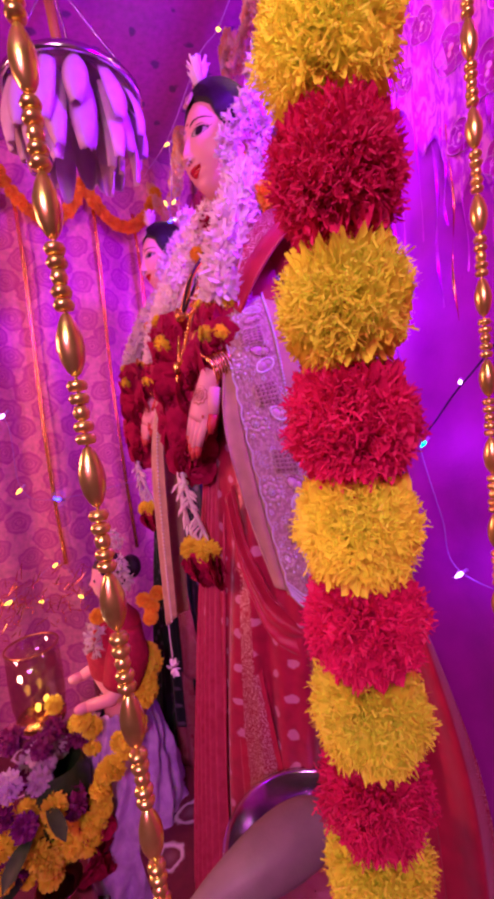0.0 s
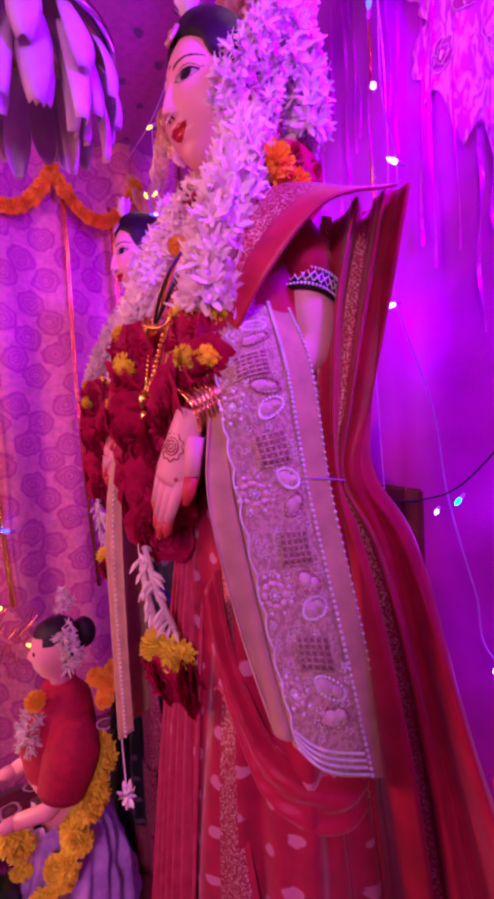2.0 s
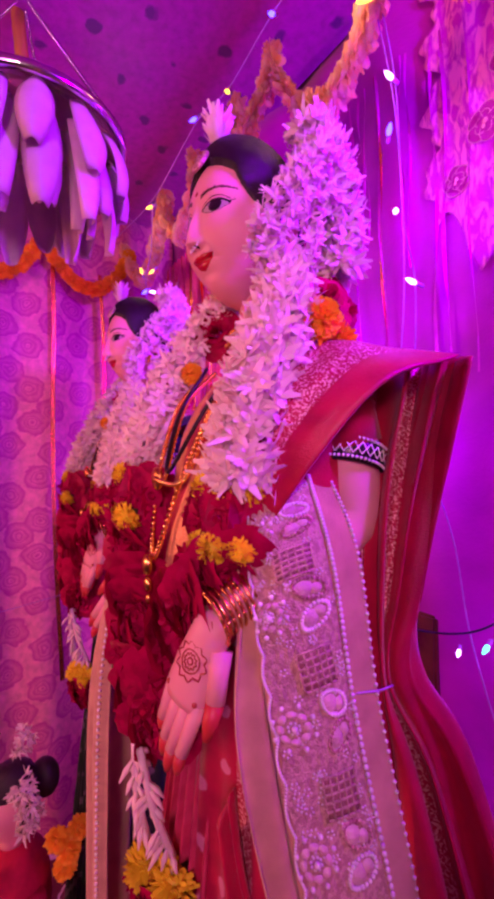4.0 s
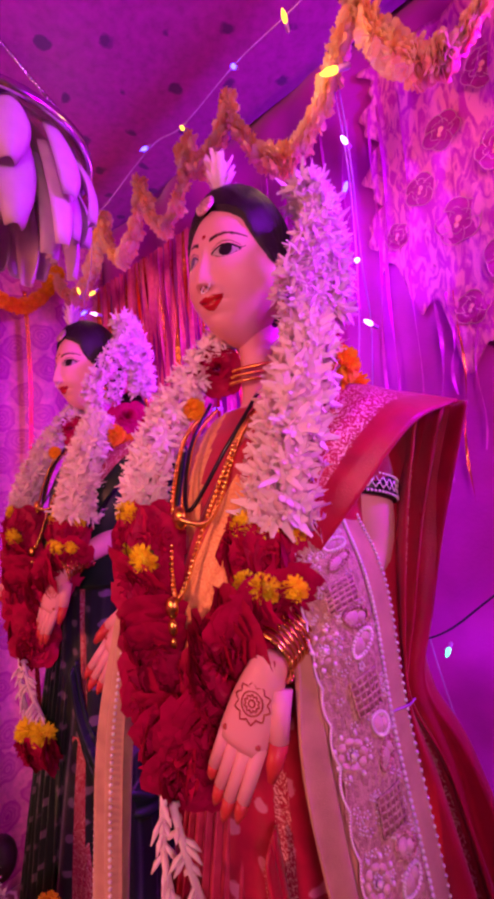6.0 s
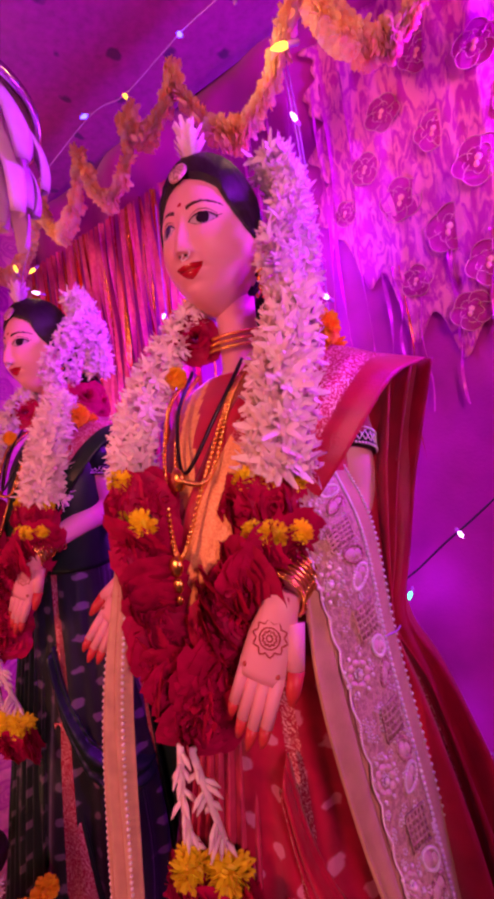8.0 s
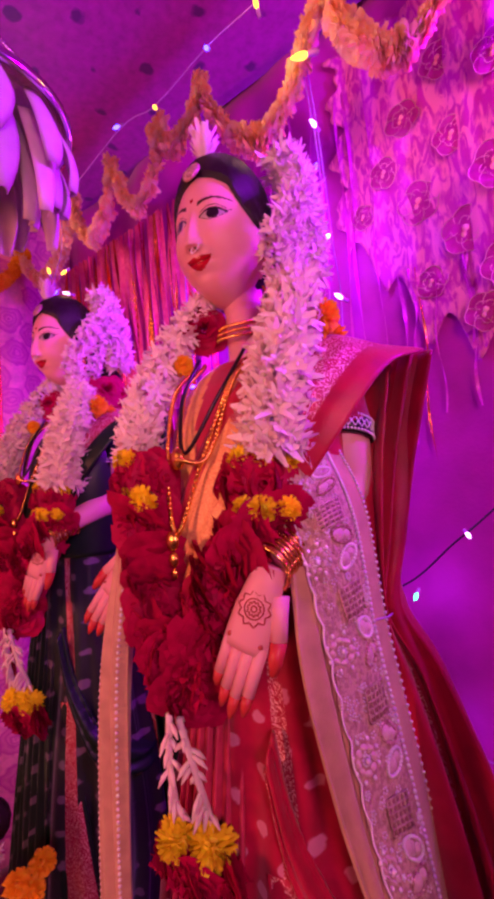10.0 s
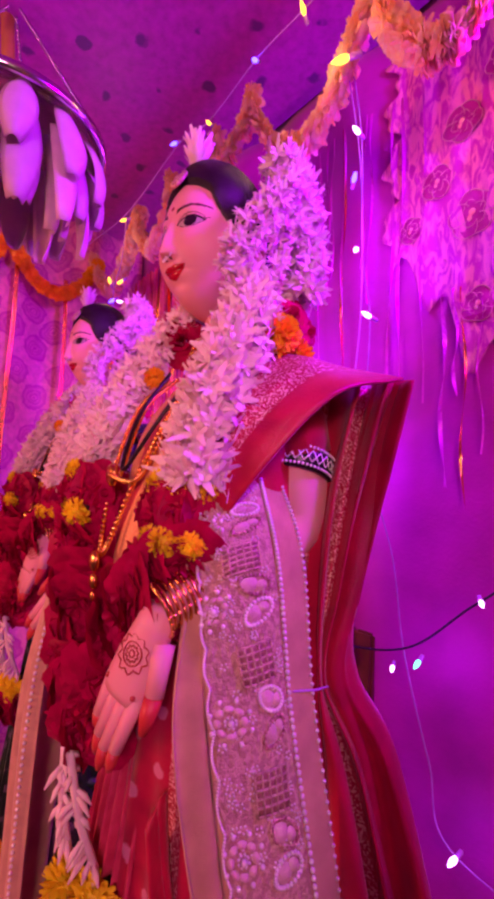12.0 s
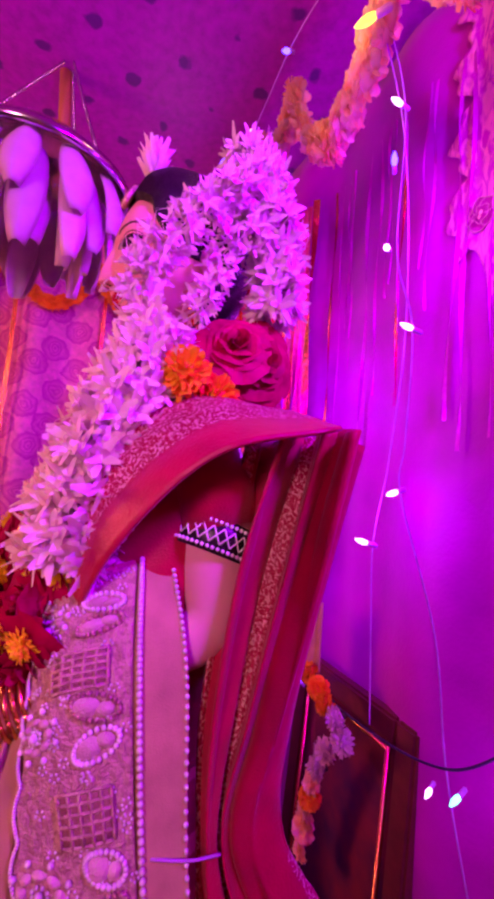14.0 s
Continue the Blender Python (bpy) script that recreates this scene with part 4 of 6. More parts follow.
for k, u0 in enumerate((-0.005, 0.185, 0.375, 0.565, 0.755)):
    if u0 > 0:
        bm = bmesh.new()
        for j in range(6):
            for pair in (((u0, 0.45 + 0.040 * j), (u0 + 0.060, 0.45 + 0.040 * j)), ((u0 + 0.0120 * j, 0.45), (u0 + 0.0120 * j, 0.65))):
                (ua, va), (ub, vb) = pair
                tube(bm, [shawl_at(ua + (ub - ua) * i / 5, va + (vb - va) * i / 5, 0.0042) for i in range(6)], 0.0011, 4)
        lat = part("lattice_motif", bm, M_LACEW, shawl)
        # darker copy of the net, with the shade behind the lattice in its colour
        bm = bmesh.new()
        sheet(bm, lambda u, v: shawl_at(u0 + 0.060 * u, 0.45 + 0.20 * v, 0.0036), 6, 8)
        part("lattice_ground", bm, M_NETDARK, lat, solid=0.0004)
    bm = bmesh.new()
    fu, fv = u0 + 0.112, 0.365
    for j in range(8):
        a = 2 * math.pi * j / 8
        pad(bm, fu + 0.0215 * math.cos(a), fv + 0.066 * math.sin(a), 0.0080, 0.020, a + math.pi / 2)
    part("flower_pad", bm, M_PAD, shawl)
    bm = bmesh.new()
    for j in range(8):
        a = 2 * math.pi * (j + 0.5) / 8
        pearl(bm, fu + 0.036 * math.cos(a), fv + 0.105 * math.sin(a), 0.0019)
        pearl(bm, fu + 0.0085 * math.cos(a), fv + 0.027 * math.sin(a), 0.0012)
    pearl(bm, fu, fv, 0.0026, 0.005)
    part("pearl_flower", bm, M_PEARL, shawl)
    for s, uc in ((1, u0 + 0.089), (-1, u0 + 0.141)):
        bm = bmesh.new()
        pad(bm, uc, 0.575, 0.0150, 0.052, 0.2 * s)
        pad(bm, uc + 0.006 * s, 0.640, 0.0105, 0.034, -0.5 * s)
        bud = part("bud_pad", bm, M_PAD, shawl)
        bm = bmesh.new()
        for j in range(24):
            a = 2 * math.pi * j / 24
            rr = 1 + 0.22 * math.cos(a)
            pearl(bm, uc + 0.0185 * rr * math.sin(a) + 0.008 * s * math.cos(a), 0.590 + 0.082 * math.cos(a) * rr, 0.0017)
        part("pearl_outline", bm, M_PEARL if (k + (s > 0)) % 2 else M_PEARLG, bud, kind="stuff")

# the shawl's other end over the far arm
bm = bmesh.new()
rows = [[(-0.105, -0.085, 1.43), (-0.135, -0.075, 1.44), (-0.165, -0.04, 1.45), (-0.17, 0.0, 1.45)],
        [(-0.115, -0.100, 1.30), (-0.140, -0.105, 1.30), (-0.165, -0.085, 1.30), (-0.18, -0.04, 1.30)],
        [(-0.125, -0.105, 1.15), (-0.150, -0.110, 1.15), (-0.175, -0.095, 1.15), (-0.19, -0.05, 1.15)],
        [(-0.135, -0.105, 1.02), (-0.158, -0.112, 1.00), (-0.180, -0.10, 1.00), (-0.19, -0.06, 1.00)]]
far = thing("shawl", (-0.15, -0.08, 1.0), "plain end of the cream net shawl with pearl edge", "shawl")
cloth(bm, rows, 60, 40, lambda u, v: Vector((0, 0.004 * math.sin(28 * v + 2 * u), 0)))
part("net", bm, M_CREAM, far, solid=0.0012)
fg = grid_of(rows, 70, 10)
bm = bmesh.new()
for k in range(71):
    ball(bm, fg[k][1] + Vector((0.002, -0.003, 0)), 0.0019, 6, rows=4)
    ball(bm, fg[k][6] + Vector((-0.002, -0.003, 0)), 0.0019, 6, rows=4)
for k in range(26):
    ball(bm, (-0.160, -0.112, 1.0 - 0.0030 * k), 0.0014, 6, rows=4)
part("pearl_edging", bm, M_PEARL, far, kind="stuff")
bm = bmesh.new()
for k in range(26):
    d = rand_dir()
    petal(bm, Vector((-0.160, -0.112, 0.92)), d, Vector((0, 0, 1)) if abs(d.z) < 0.8 else Vector((1, 0, 0)), 0.014, 0.006)
part("tassel", bm, M_PEARL, far, "pearl flower tassel")

# ---- flowers on the figures ----
MARI = [marigold_mesh("marigold", 0.025, M_MARI) for _ in range(3)]
ORAN = [marigold_mesh("orange_marigold", 0.022, M_ORAN) for _ in range(3)]
ROSES = [rose_mesh("rose", 0.034, M_ROSE) for _ in range(4)]


def facing(p, way, roll=0.0, size=1.0):
    """A pose at p whose z axis points along way."""
    qn = Vector(way).to_track_quat("Z", "Y")
    return Matrix.Translation(p) @ qn.to_matrix().to_4x4() @ pose(0, 0, 0, 0, 0, roll) @ Matrix.Scale(size, 4)


def necklace_garland(base, words, off):
    """Tuberose garland with roses and marigolds that ends in two bud strings."""
    random.seed(5)
    g = thing("flower_garland", base, words, "garland", "figure garlands")
    bm = bmesh.new()
    tuberose_strand(bm, [(0.050, 0.008, 1.660), (0.046, -0.006, 1.62), (0.043, -0.018, 1.575), (0.040, -0.030, 1.53), (0.037, -0.036, 1.496)], 0.022, 540, 0.0265, taper=0.66)
    part("tuberose_strand", bm, M_WHITEF, g, "white tuberose florets", kind="stuff")
    bm = bmesh.new()
    tuberose_strand(bm, [(-0.078, 0.030, 1.690), (-0.104, 0.002, 1.645), (-0.128, -0.030, 1.58), (-0.132, -0.048, 1.535), (-0.122, -0.062, 1.503)], 0.014, 360, 0.0205, taper=0.75)
    part("tuberose_strand", bm, M_WHITEF, g, "white tuberose florets", kind="stuff")
    out = Vector((0.25, -1, 0.12))
    # yellow rings of marigold under the white strands and again under the rose collars
    for x, y, z, s in ((0.018, -0.052, 1.492, 0.62), (0.034, -0.046, 1.492, 0.62), (0.048, -0.036, 1.490, 0.60), (0.012, -0.078, 1.447, 0.55), (0.030, -0.078, 1.447, 0.60), (0.046, -0.066, 1.446, 0.5), (-0.124, -0.070, 1.503, 0.60), (-0.106, -0.074, 1.501, 0.60), (-0.116, -0.092, 1.462, 0.68), (-0.098, -0.096, 1.459, 0.68)):
        placed("marigold", random.choice(MARI), facing((x - 0.004 + (0.018 if z < 1.47 else 0.004), y + (0.010 if z < 1.47 else -0.004), z + (0.006 if z < 1.47 else 0)), Vector((0.15, -0.7, -0.4)) + rand_dir() * 0.2, rnd(0, 360), s * (0.88 if z < 1.47 else 1)), g)
    # collars of blown roses lying sideways
    for cx, cy, cz, n in ((0.020, -0.044, 1.471, 8), (-0.108, -0.066, 1.484, 7)):
        for k in range(n):
            a = 2 * math.pi * k / n
            placed("rose", random.choice(ROSES), facing((cx + 0.028 * math.cos(a), cy + 0.020 * math.sin(a), cz + rnd(-0.006, 0.006)), (math.cos(a), 1.1 * math.sin(a) - 0.2, rnd(-0.3, 0.3)), rnd(0, 360), rnd(0.56, 0.68)), g)
    # two strands of close-packed roses that meet at the waist
    for path in ([(0.038, -0.072, 1.438), (0.018, -0.080, 1.41), (-0.008, -0.086, 1.365), (-0.034, -0.090, 1.325), (-0.052, -0.086, 1.284)], [(-0.106, -0.088, 1.448), (-0.102, -0.090, 1.41), (-0.094, -0.092, 1.365), (-0.080, -0.094, 1.325), (-0.062, -0.088, 1.280)]):
        for i, p in enumerate(spline(path, 15)):
            for sd in (-1, 1, 0)[:2 + i % 2]:
                q = Vector([float(c) for c in p]) + Vector((-0.007 + 0.006 * (path[0][0] < 0) + sd * rnd(0.012, 0.019) * (1.1 - 0.02 * i), 0.014 - 0.008 * (sd == 0) + rnd(-0.004, 0.004), rnd(-0.004, 0.004)))
                placed("rose", random.choice(ROSES), facing(q, Vector((sd * 0.8 + rnd(-0.4, 0.4), -1 + 0.3 * abs(sd), rnd(-0.9, 0.3))), rnd(0, 360), rnd(0.58, 0.80)), g)
    for path in ([(-0.062, -0.086, 1.272), (-0.072, -0.082, 1.22), (-0.080, -0.070, 1.165)], [(-0.050, -0.086, 1.272), (-0.042, -0.078, 1.222), (-0.047, -0.060, 1.170)]):
        path = [Vector(p) + Vector((-0.002, -0.006, 0)) for p in path]
        bm = bmesh.new()
        tube(bm, path, 0.0035, 6, n=12)
        qq = spline(path, 40)
        for i in range(0, 40, 2):
            p = Vector(qq[i])
            a = rand_dir()
            a.z = -abs(a.z) * 0.5
            ln = rnd(0.010, 0.018)
            tube(bm, [p, p + a * ln * 0.6 - Vector((0, 0, ln * 0.4)), p + a * ln - Vector((0, 0, ln * 0.8))], [0.0015, 0.0028, 0.0006], 5)
        part("bud_string", bm, M_WHITEF, g, "string of white buds")
        e = Vector(path[-1])
        placed("marigold", random.choice(MARI), facing(e - Vector((0, 0, 0.022)), (0.3, -0.8, -0.3), rnd(0, 360), 0.95), g)
        for k in range(5):
            placed("rose", random.choice(ROSES), facing(e + Vector((0.013 * (k - 2), rnd(-0.014, 0.010), -0.050)), (rnd(-0.6, 0.8), -0.9, rnd(-0.4, 0.1)), rnd(0, 360), 0.60), g)
    # blooms behind the neck
    placed("rose", ROSES[0], facing((0.026, 0.072, 1.664), (0.9, -0.2, 0.3), 20, 0.66), g)
    placed("rose", ROSES[1], facing((0.018, 0.100, 1.655), (0.9, 0.2, 0.0), 80, 0.8), g)
    placed("rose", ROSES[2], facing((-0.078, 0.012, 1.650), (0.5, -0.7, 0.1), 50, 0.62), g)
    placed("marigold", ORAN[0], facing((0.066, 0.020, 1.622), (0.8, -0.3, 0.3), 10, 0.85), g)
    placed("marigold", ORAN[1], facing((0.062, 0.045, 1.610), (0.9, 0.2, 0.1), 70, 0.75), g)
    placed("marigold", ORAN[2], facing((-0.094, -0.010, 1.606), (0.5, -0.8, 0.2), 70, 0.55), g)
    return g


GB = Vector((-0.04, -0.05, 1.25))
garl = necklace_garland(GB, "white tuberose garland with red roses and yellow marigolds", None)
copy_thing(garl, W @ Matrix.Translation(GB + B_OFF + Vector((0.010, -0.012, -0.012))))


def hair_flowers():
    random.seed(9)
    base = Vector((0.03, 0.05, 1.66))
    g = thing("hair_garland", base, "white tuberose hair garland hanging beside the doll's face", "garland", "hair garlands")
    bm = bmesh.new()
    tuberose_strand(bm, [(-0.005, 0.095, 1.835), (0.022, 0.076, 1.810), (0.040, 0.046, 1.775), (0.046, 0.016, 1.735), (0.042, -0.008, 1.695), (0.046, -0.008, 1.655)], 0.006, 230, 0.0155)
    tuberose_strand(bm, [(0.006, 0.088, 1.835), (0.018, 0.086, 1.79), (0.016, 0.078, 1.745)], 0.010, 130, 0.0190)
    tuberose_strand(bm, [(0.030, 0.066, 1.790), (0.026, 0.056, 1.745), (0.030, 0.044, 1.700), (0.036, 0.030, 1.670)], 0.006, 90, 0.0135)
    tuberose_strand(bm, [(0.005, 0.070, 1.845), (0.014, 0.090, 1.805), (0.014, 0.104, 1.765), (0.010, 0.110, 1.725), (0.008, 0.110, 1.700)], 0.014, 230, 0.0215)
    part("tuberose_strand", bm, M_WHITEF, g, kind="stuff")
    bm = bmesh.new()
    for k in range(60):
        d = rand_dir()
        d.z = abs(d.z) * 0.8 + 0.2
        petal(bm, Vector((-0.047, 0.004, 1.822)) + Vector((0, 0, 0.022 * rnd(0, 1))), d, (0, 0, 1), 0.018, 0.007, 0.6, n=2)
    part("crown_bloom", bm, M_WHITEF, g, "white bloom on the crown")
    bm = bmesh.new()
    c, n = Vector((-0.052, -0.014, 1.806)), Vector((0.05, -0.85, 0.5)).normalized()
    s, t = n.cross(Vector((0, 0, 1))).normalized(), None
    t = s.cross(n)
    rings = []
    for r, h in ((0.0125, -0.001), (0.0135, 0.001), (0.0125, 0.003), (0.0085, 0.0025), (0.006, 0.004), (0.001, 0.006)):
        rings.append([c + n * h + r * (0.8 * math.cos(a) * s + math.sin(a) * t) for a in [2 * math.pi * k / 24 for k in range(24)]])
    skin_rings(bm, rings)
    for k in range(16):
        a = 2 * math.pi * k / 16
        ball(bm, c + n * 0.003 + 0.0108 * (0.8 * math.cos(a) * s + math.sin(a) * t), 0.0014, 6)
    part("brooch", bm, M_PEARLG, g, "oval jewelled forehead brooch")
    return g, base


hg, hb = hair_flowers()
copy_thing(hg, W @ Matrix.Translation(hb + B_OFF))


def jewels(off):
    """Necklaces, nose ring, armlet and bangles."""
    T = Matrix.Translation(off)

    def loop(pts, r, n, beads=0, bead=0.002):
        bm = bmesh.new()
        if beads:
            for p in spline(pts, beads):
                ball(bm, p, bead, 7, rows=5)
        else:
            tube(bm, pts, r, 7, n=n)
        bm.transform(T)
        return bm
    nk = thing("necklace", Vector((-0.045, -0.03, 1.45)) + off, "set of gold bead necklaces and a black-beaded long chain", "necklace", "necklaces")
    for k in range(3):
        z = 1.648 - 0.007 * k
        part("choker", loop([(-0.044 + 0.027 * math.cos(a), 0.042 + (0.029 + 0.003 * k) * math.sin(a), z + 0.006 * math.sin(a)) for a in np.linspace(math.pi, 2 * math.pi, 9)], 0, 0, 38, 0.0021), M_GOLD, nk)
    for x, zb, sp in ((-0.055, 1.43, 0.042), (-0.045, 1.50, 0.035)):
        part("long_chain", loop([(x - sp, 0.01, 1.605), (x - sp * 0.95, -0.026, 1.57), (x - sp * 0.6, -0.056, 1.50), (x, -0.074, zb), (x + sp * 0.6, -0.056, 1.50), (x + sp * 0.95, -0.026, 1.57), (x + sp, 0.01, 1.605)], 0, 0, 110, 0.0026), M_GOLD, nk)
    part("black_chain", loop([(-0.078, 0.0, 1.610), (-0.074, -0.035, 1.56), (-0.050, -0.060, 1.505), (-0.022, -0.035, 1.56), (-0.012, 0.0, 1.610)], 0.0020, 40), M_DARK, nk)
    bm = bmesh.new()
    for x, z, r in ((-0.050, 1.500, 0.009), (-0.055, 1.425, 0.008), (-0.055, 1.408, 0.006), (-0.055, 1.395, 0.004)):
        ball(bm, (x, -0.070 if z > 1.48 else -0.080, z), r, 12, 0, (1, 0.5, 1.2))
    bm.transform(T)
    part("pendant", bm, M_GOLD, nk, kind="stuff")
    bm = bmesh.new()
    for k in range(14):
        a = 2 * math.pi * k / 14
        ball(bm, (-0.0425 + 0.0050 * math.cos(a), -0.0300 + 0.003 * math.sin(a), 1.7140 + 0.0055 * math.sin(a)), 0.0011, 6)
    bm.transform(T)
    single("nose_ring", bm, M_PEARL, Vector((-0.032, -0.04, 1.705)) + off, "small pearl nose ring on the painted face", "jewellery")
    for x, s in ((-0.003, 1), (-0.108, -1)):
        bm = bmesh.new()
        for k in range(4):
            lathe(bm, [(0.002, 0.004), (0.006 - 0.0006 * k, 0.0), (0.002, -0.004)], (x, 0.040, 1.715 - 0.009 * k), 12)
        for k in range(8):
            ball(bm, (x + 0.006 * math.cos(k), 0.04 + 0.006 * math.sin(k), 1.680), 0.0018, 6)
        bm.transform(T)
        single("earring", bm, M_GOLD, Vector((x, 0.04, 1.70)) + off, "hanging gold bell earring", "jewellery", "earrings")
    # armlet
    ar = thing("armlet", Vector((0.06, 0.054, 1.51)) + off, "black armlet edged with pearl rows round the upper arm", "armlet", "armlets")
    bm = bmesh.new()
    ax = Vector((0.10, -0.36, -1)).normalized()
    c = Vector((0.0595, 0.054, 1.513))
    e1 = ax.cross(Vector((0, 1, 0))).normalized()
    e2 = ax.cross(e1)
    skin_rings(bm, [[c + ax * h + r * (math.cos(a) * e1 + math.sin(a) * e2) for a in [2 * math.pi * k / 32 for k in range(32)]] for h, r in ((-0.011, 0.0285), (-0.010, 0.0300), (0.010, 0.0300), (0.011, 0.0285))], False, False)
    bm.transform(T)
    part("band", bm, M_DARK, ar)
    bm = bmesh.new()
    for h in (-0.008, 0.008):
        for k in range(56):
            a = 2 * math.pi * k / 56
            ball(bm, c + ax * h + 0.031 * (math.cos(a) * e1 + math.sin(a) * e2), 0.0014, 6, rows=4)
    for k in range(28):
        a, b = 2 * math.pi * k / 28, 2 * math.pi * (k + 1) / 28
        for s in (1, -1):
            tube(bm, [c + ax * 0.005 * s + 0.0312 * (math.cos(a) * e1 + math.sin(a) * e2), c - ax * 0.005 * s + 0.0312 * (math.cos(b) * e1 + math.sin(b) * e2)], 0.0006, 4)
    bm.transform(T)
    part("pearl_edging", bm, M_PEARL, ar, kind="stuff")
    # bangles on both wrists
    for wr, dr in ((Vector((0.0475, -0.066, 1.4100)), Vector((0.003, 0.050, 0.020)).normalized()), (Vector((-0.133, -0.046, 1.421)), Vector((-0.014, 0.036, 0.014)).normalized())):
        bg = thing("bangles", wr + off, "stack of thin gold bangles on the wrist", "bangles", "bangles")
        e1 = dr.cross(Vector((0, 0, 1))).normalized()
        e2 = dr.cross(e1)
        for k in range(11):
            bm = bmesh.new()
            cc = wr + dr * (0.0042 * (k - 2))
            rad = 0.0178 + (0.002 if k in (0, 10) else 0)
            tube(bm, [cc + rad * (math.cos(a) * e1 + math.sin(a) * e2) for a in [2 * math.pi * j / 32 for j in range(33)]], 0.0014, 6)
            if k in (0, 5, 10):
                for j in range(24):
                    a = 2 * math.pi * j / 24
                    ball(bm, cc + (rad + 0.0014) * (math.cos(a) * e1 + math.sin(a) * e2), 0.0013, 5)
            bm.transform(T)
            part("bangle", bm, M_GOLD, bg)


jewels(Vector((0, 0, 0)))
jewels(B_OFF)


# ---- the small seated doll before them ----
def doll():
    bm = bmesh.new()
    H = Vector((-0.45, -0.155, 1.025))
    rings = []
    for z, rx, yf, yb in ((0.935, 0.018, 0.018, 0.020), (0.955, 0.02, 0.02, 0.022), (0.965, 0.024, 0.034, 0.022), (0.985, 0.034, 0.046, 0.034), (1.000, 0.040, 0.049, 0.040), (1.010, 0.042, 0.056, 0.043), (1.018, 0.043, 0.050, 0.045), (1.035, 0.043, 0.046, 0.046), (1.05, 0.039, 0.043, 0.042), (1.065, 0.03, 0.034, 0.034), (1.076, 0.012, 0.014, 0.015)):
        rings.append([Vector((H.x + 0.84 * rx * math.cos(a), H.y + 0.88 * (yf if math.sin(a) < 0 else yb) * math.sin(a), 0.955 + (z - 0.955) * 0.90)) for a in [2 * math.pi * k / 28 for k in range(28)]])
    skin_rings(bm, rings, m=0)
    for f in bm.faces:
        c = f.calc_center_median()
        if c.z > 1.022 + (c.y - H.y) * -0.55 or (c.y > H.y + 0.008 and c.z > 0.955):
            f.material_index = 1
    ball(bm, (-0.45, -0.108, 1.022), 0.028, 16, 1, (1, 0.8, 1))
    for sx in (1, -1):
        ball(bm, (H.x + sx * 0.015, H.y - 0.039, 1.014), 0.0045, 8, 1, (1.3, 0.5, 0.8))
    rings = []
    for z, rx, ry, dy in ((0.66, 0.07, 0.06, 0.0), (0.74, 0.055, 0.05, 0.0), (0.80, 0.066, 0.06, -0.012), (0.86, 0.075, 0.066, -0.012), (0.91, 0.07, 0.05, 0.0), (0.935, 0.045, 0.03, 0.0), (0.945, 0.02, 0.02, 0)):
        rings.append([Vector((-0.45 + rx * math.cos(a), -0.155 + dy + ry * math.sin(a), z)) for a in [2 * math.pi * k / 24 for k in range(24)]])
    skin_rings(bm, rings, m=2)
    for f in bm.faces:
        if 0.69 < f.calc_center_median().z < 0.77 and f.material_index == 2:
            f.material_index = 0
    for sx in (1, -1):
        x = -0.45 + sx * 0.068
        tube(bm, [(x, -0.15, 0.91), (x + sx * 0.010, -0.155, 0.855), (x + sx * 0.010, -0.175, 0.80)], [0.030, 0.046, 0.040], 18, 2, n=12)
        tube(bm, [(x + sx * 0.014, -0.165, 0.81), (x + sx * 0.010, -0.20, 0.775), (x - sx * 0.005, -0.245, 0.77)], [0.018, 0.015, 0.012], 12, 0)
        ball(bm, (x - sx * 0.005, -0.255, 0.77), 0.015, 10, 0, (0.7, 1.3, 0.8))

    def skirt(u, v):
        a = 2 * math.pi * u + 0.25 * math.sin(9 * v)
        r = 0.062 + 0.055 * math.sin(min(1, v * 1.15) * math.pi / 2) + 0.010 * v * math.sin(11 * a + 4 * v) + 0.006 * math.sin(17 * a + 21 * v) + 0.007 * noise.noise(Vector((6 * math.cos(a), 6 * math.sin(a), 12 * v)))
        return Vector((-0.45 + r * math.cos(a), -0.165 + r * math.sin(a), 0.72 - 0.395 * v))
    sheet(bm, skirt, 120, 40, 3)
    return single("doll", bm, [M_SKIN, M_HAIR, M_DOLLRED, M_PURP], (-0.45, -0.16, 0.325), "small doll in red blouse and crumpled lilac satin skirt", "doll")


doll()
random.seed(12)
dg = thing("marigold_garland", (-0.40, -0.22, 0.48), "thick yellow marigold garland laid over the small doll", "garland")
for i, p in enumerate(spline([(-0.375, -0.10, 0.84), (-0.355, -0.14, 0.77), (-0.345, -0.19, 0.69), (-0.345, -0.24, 0.61), (-0.35, -0.275, 0.545), (-0.36, -0.285, 0.50)], 20)):
    for k in range(2):
        placed("marigold", random.choice(MARI), facing(Vector(p) + rand_dir() * 0.012, (0.8, -0.6 + rnd(-0.6, 0.6), rnd(-0.2, 0.6)), rnd(0, 360), rnd(0.8, 1.0)), dg)
for k in range(5):
    placed("rose", random.choice(ROSES), facing((-0.345 + rnd(-0.02, 0.02), -0.255 + rnd(-0.02, 0.02), 0.535 + rnd(-0.01, 0.01)), rand_dir(), 0, 0.5), dg)
for k in range(6):
    placed("rose", random.choice(ROSES), facing((-0.36 + rnd(-0.02, 0.02), -0.265 + rnd(-0.02, 0.02), 0.43 + 0.015 * k), rand_dir(), 0, 0.7), dg)
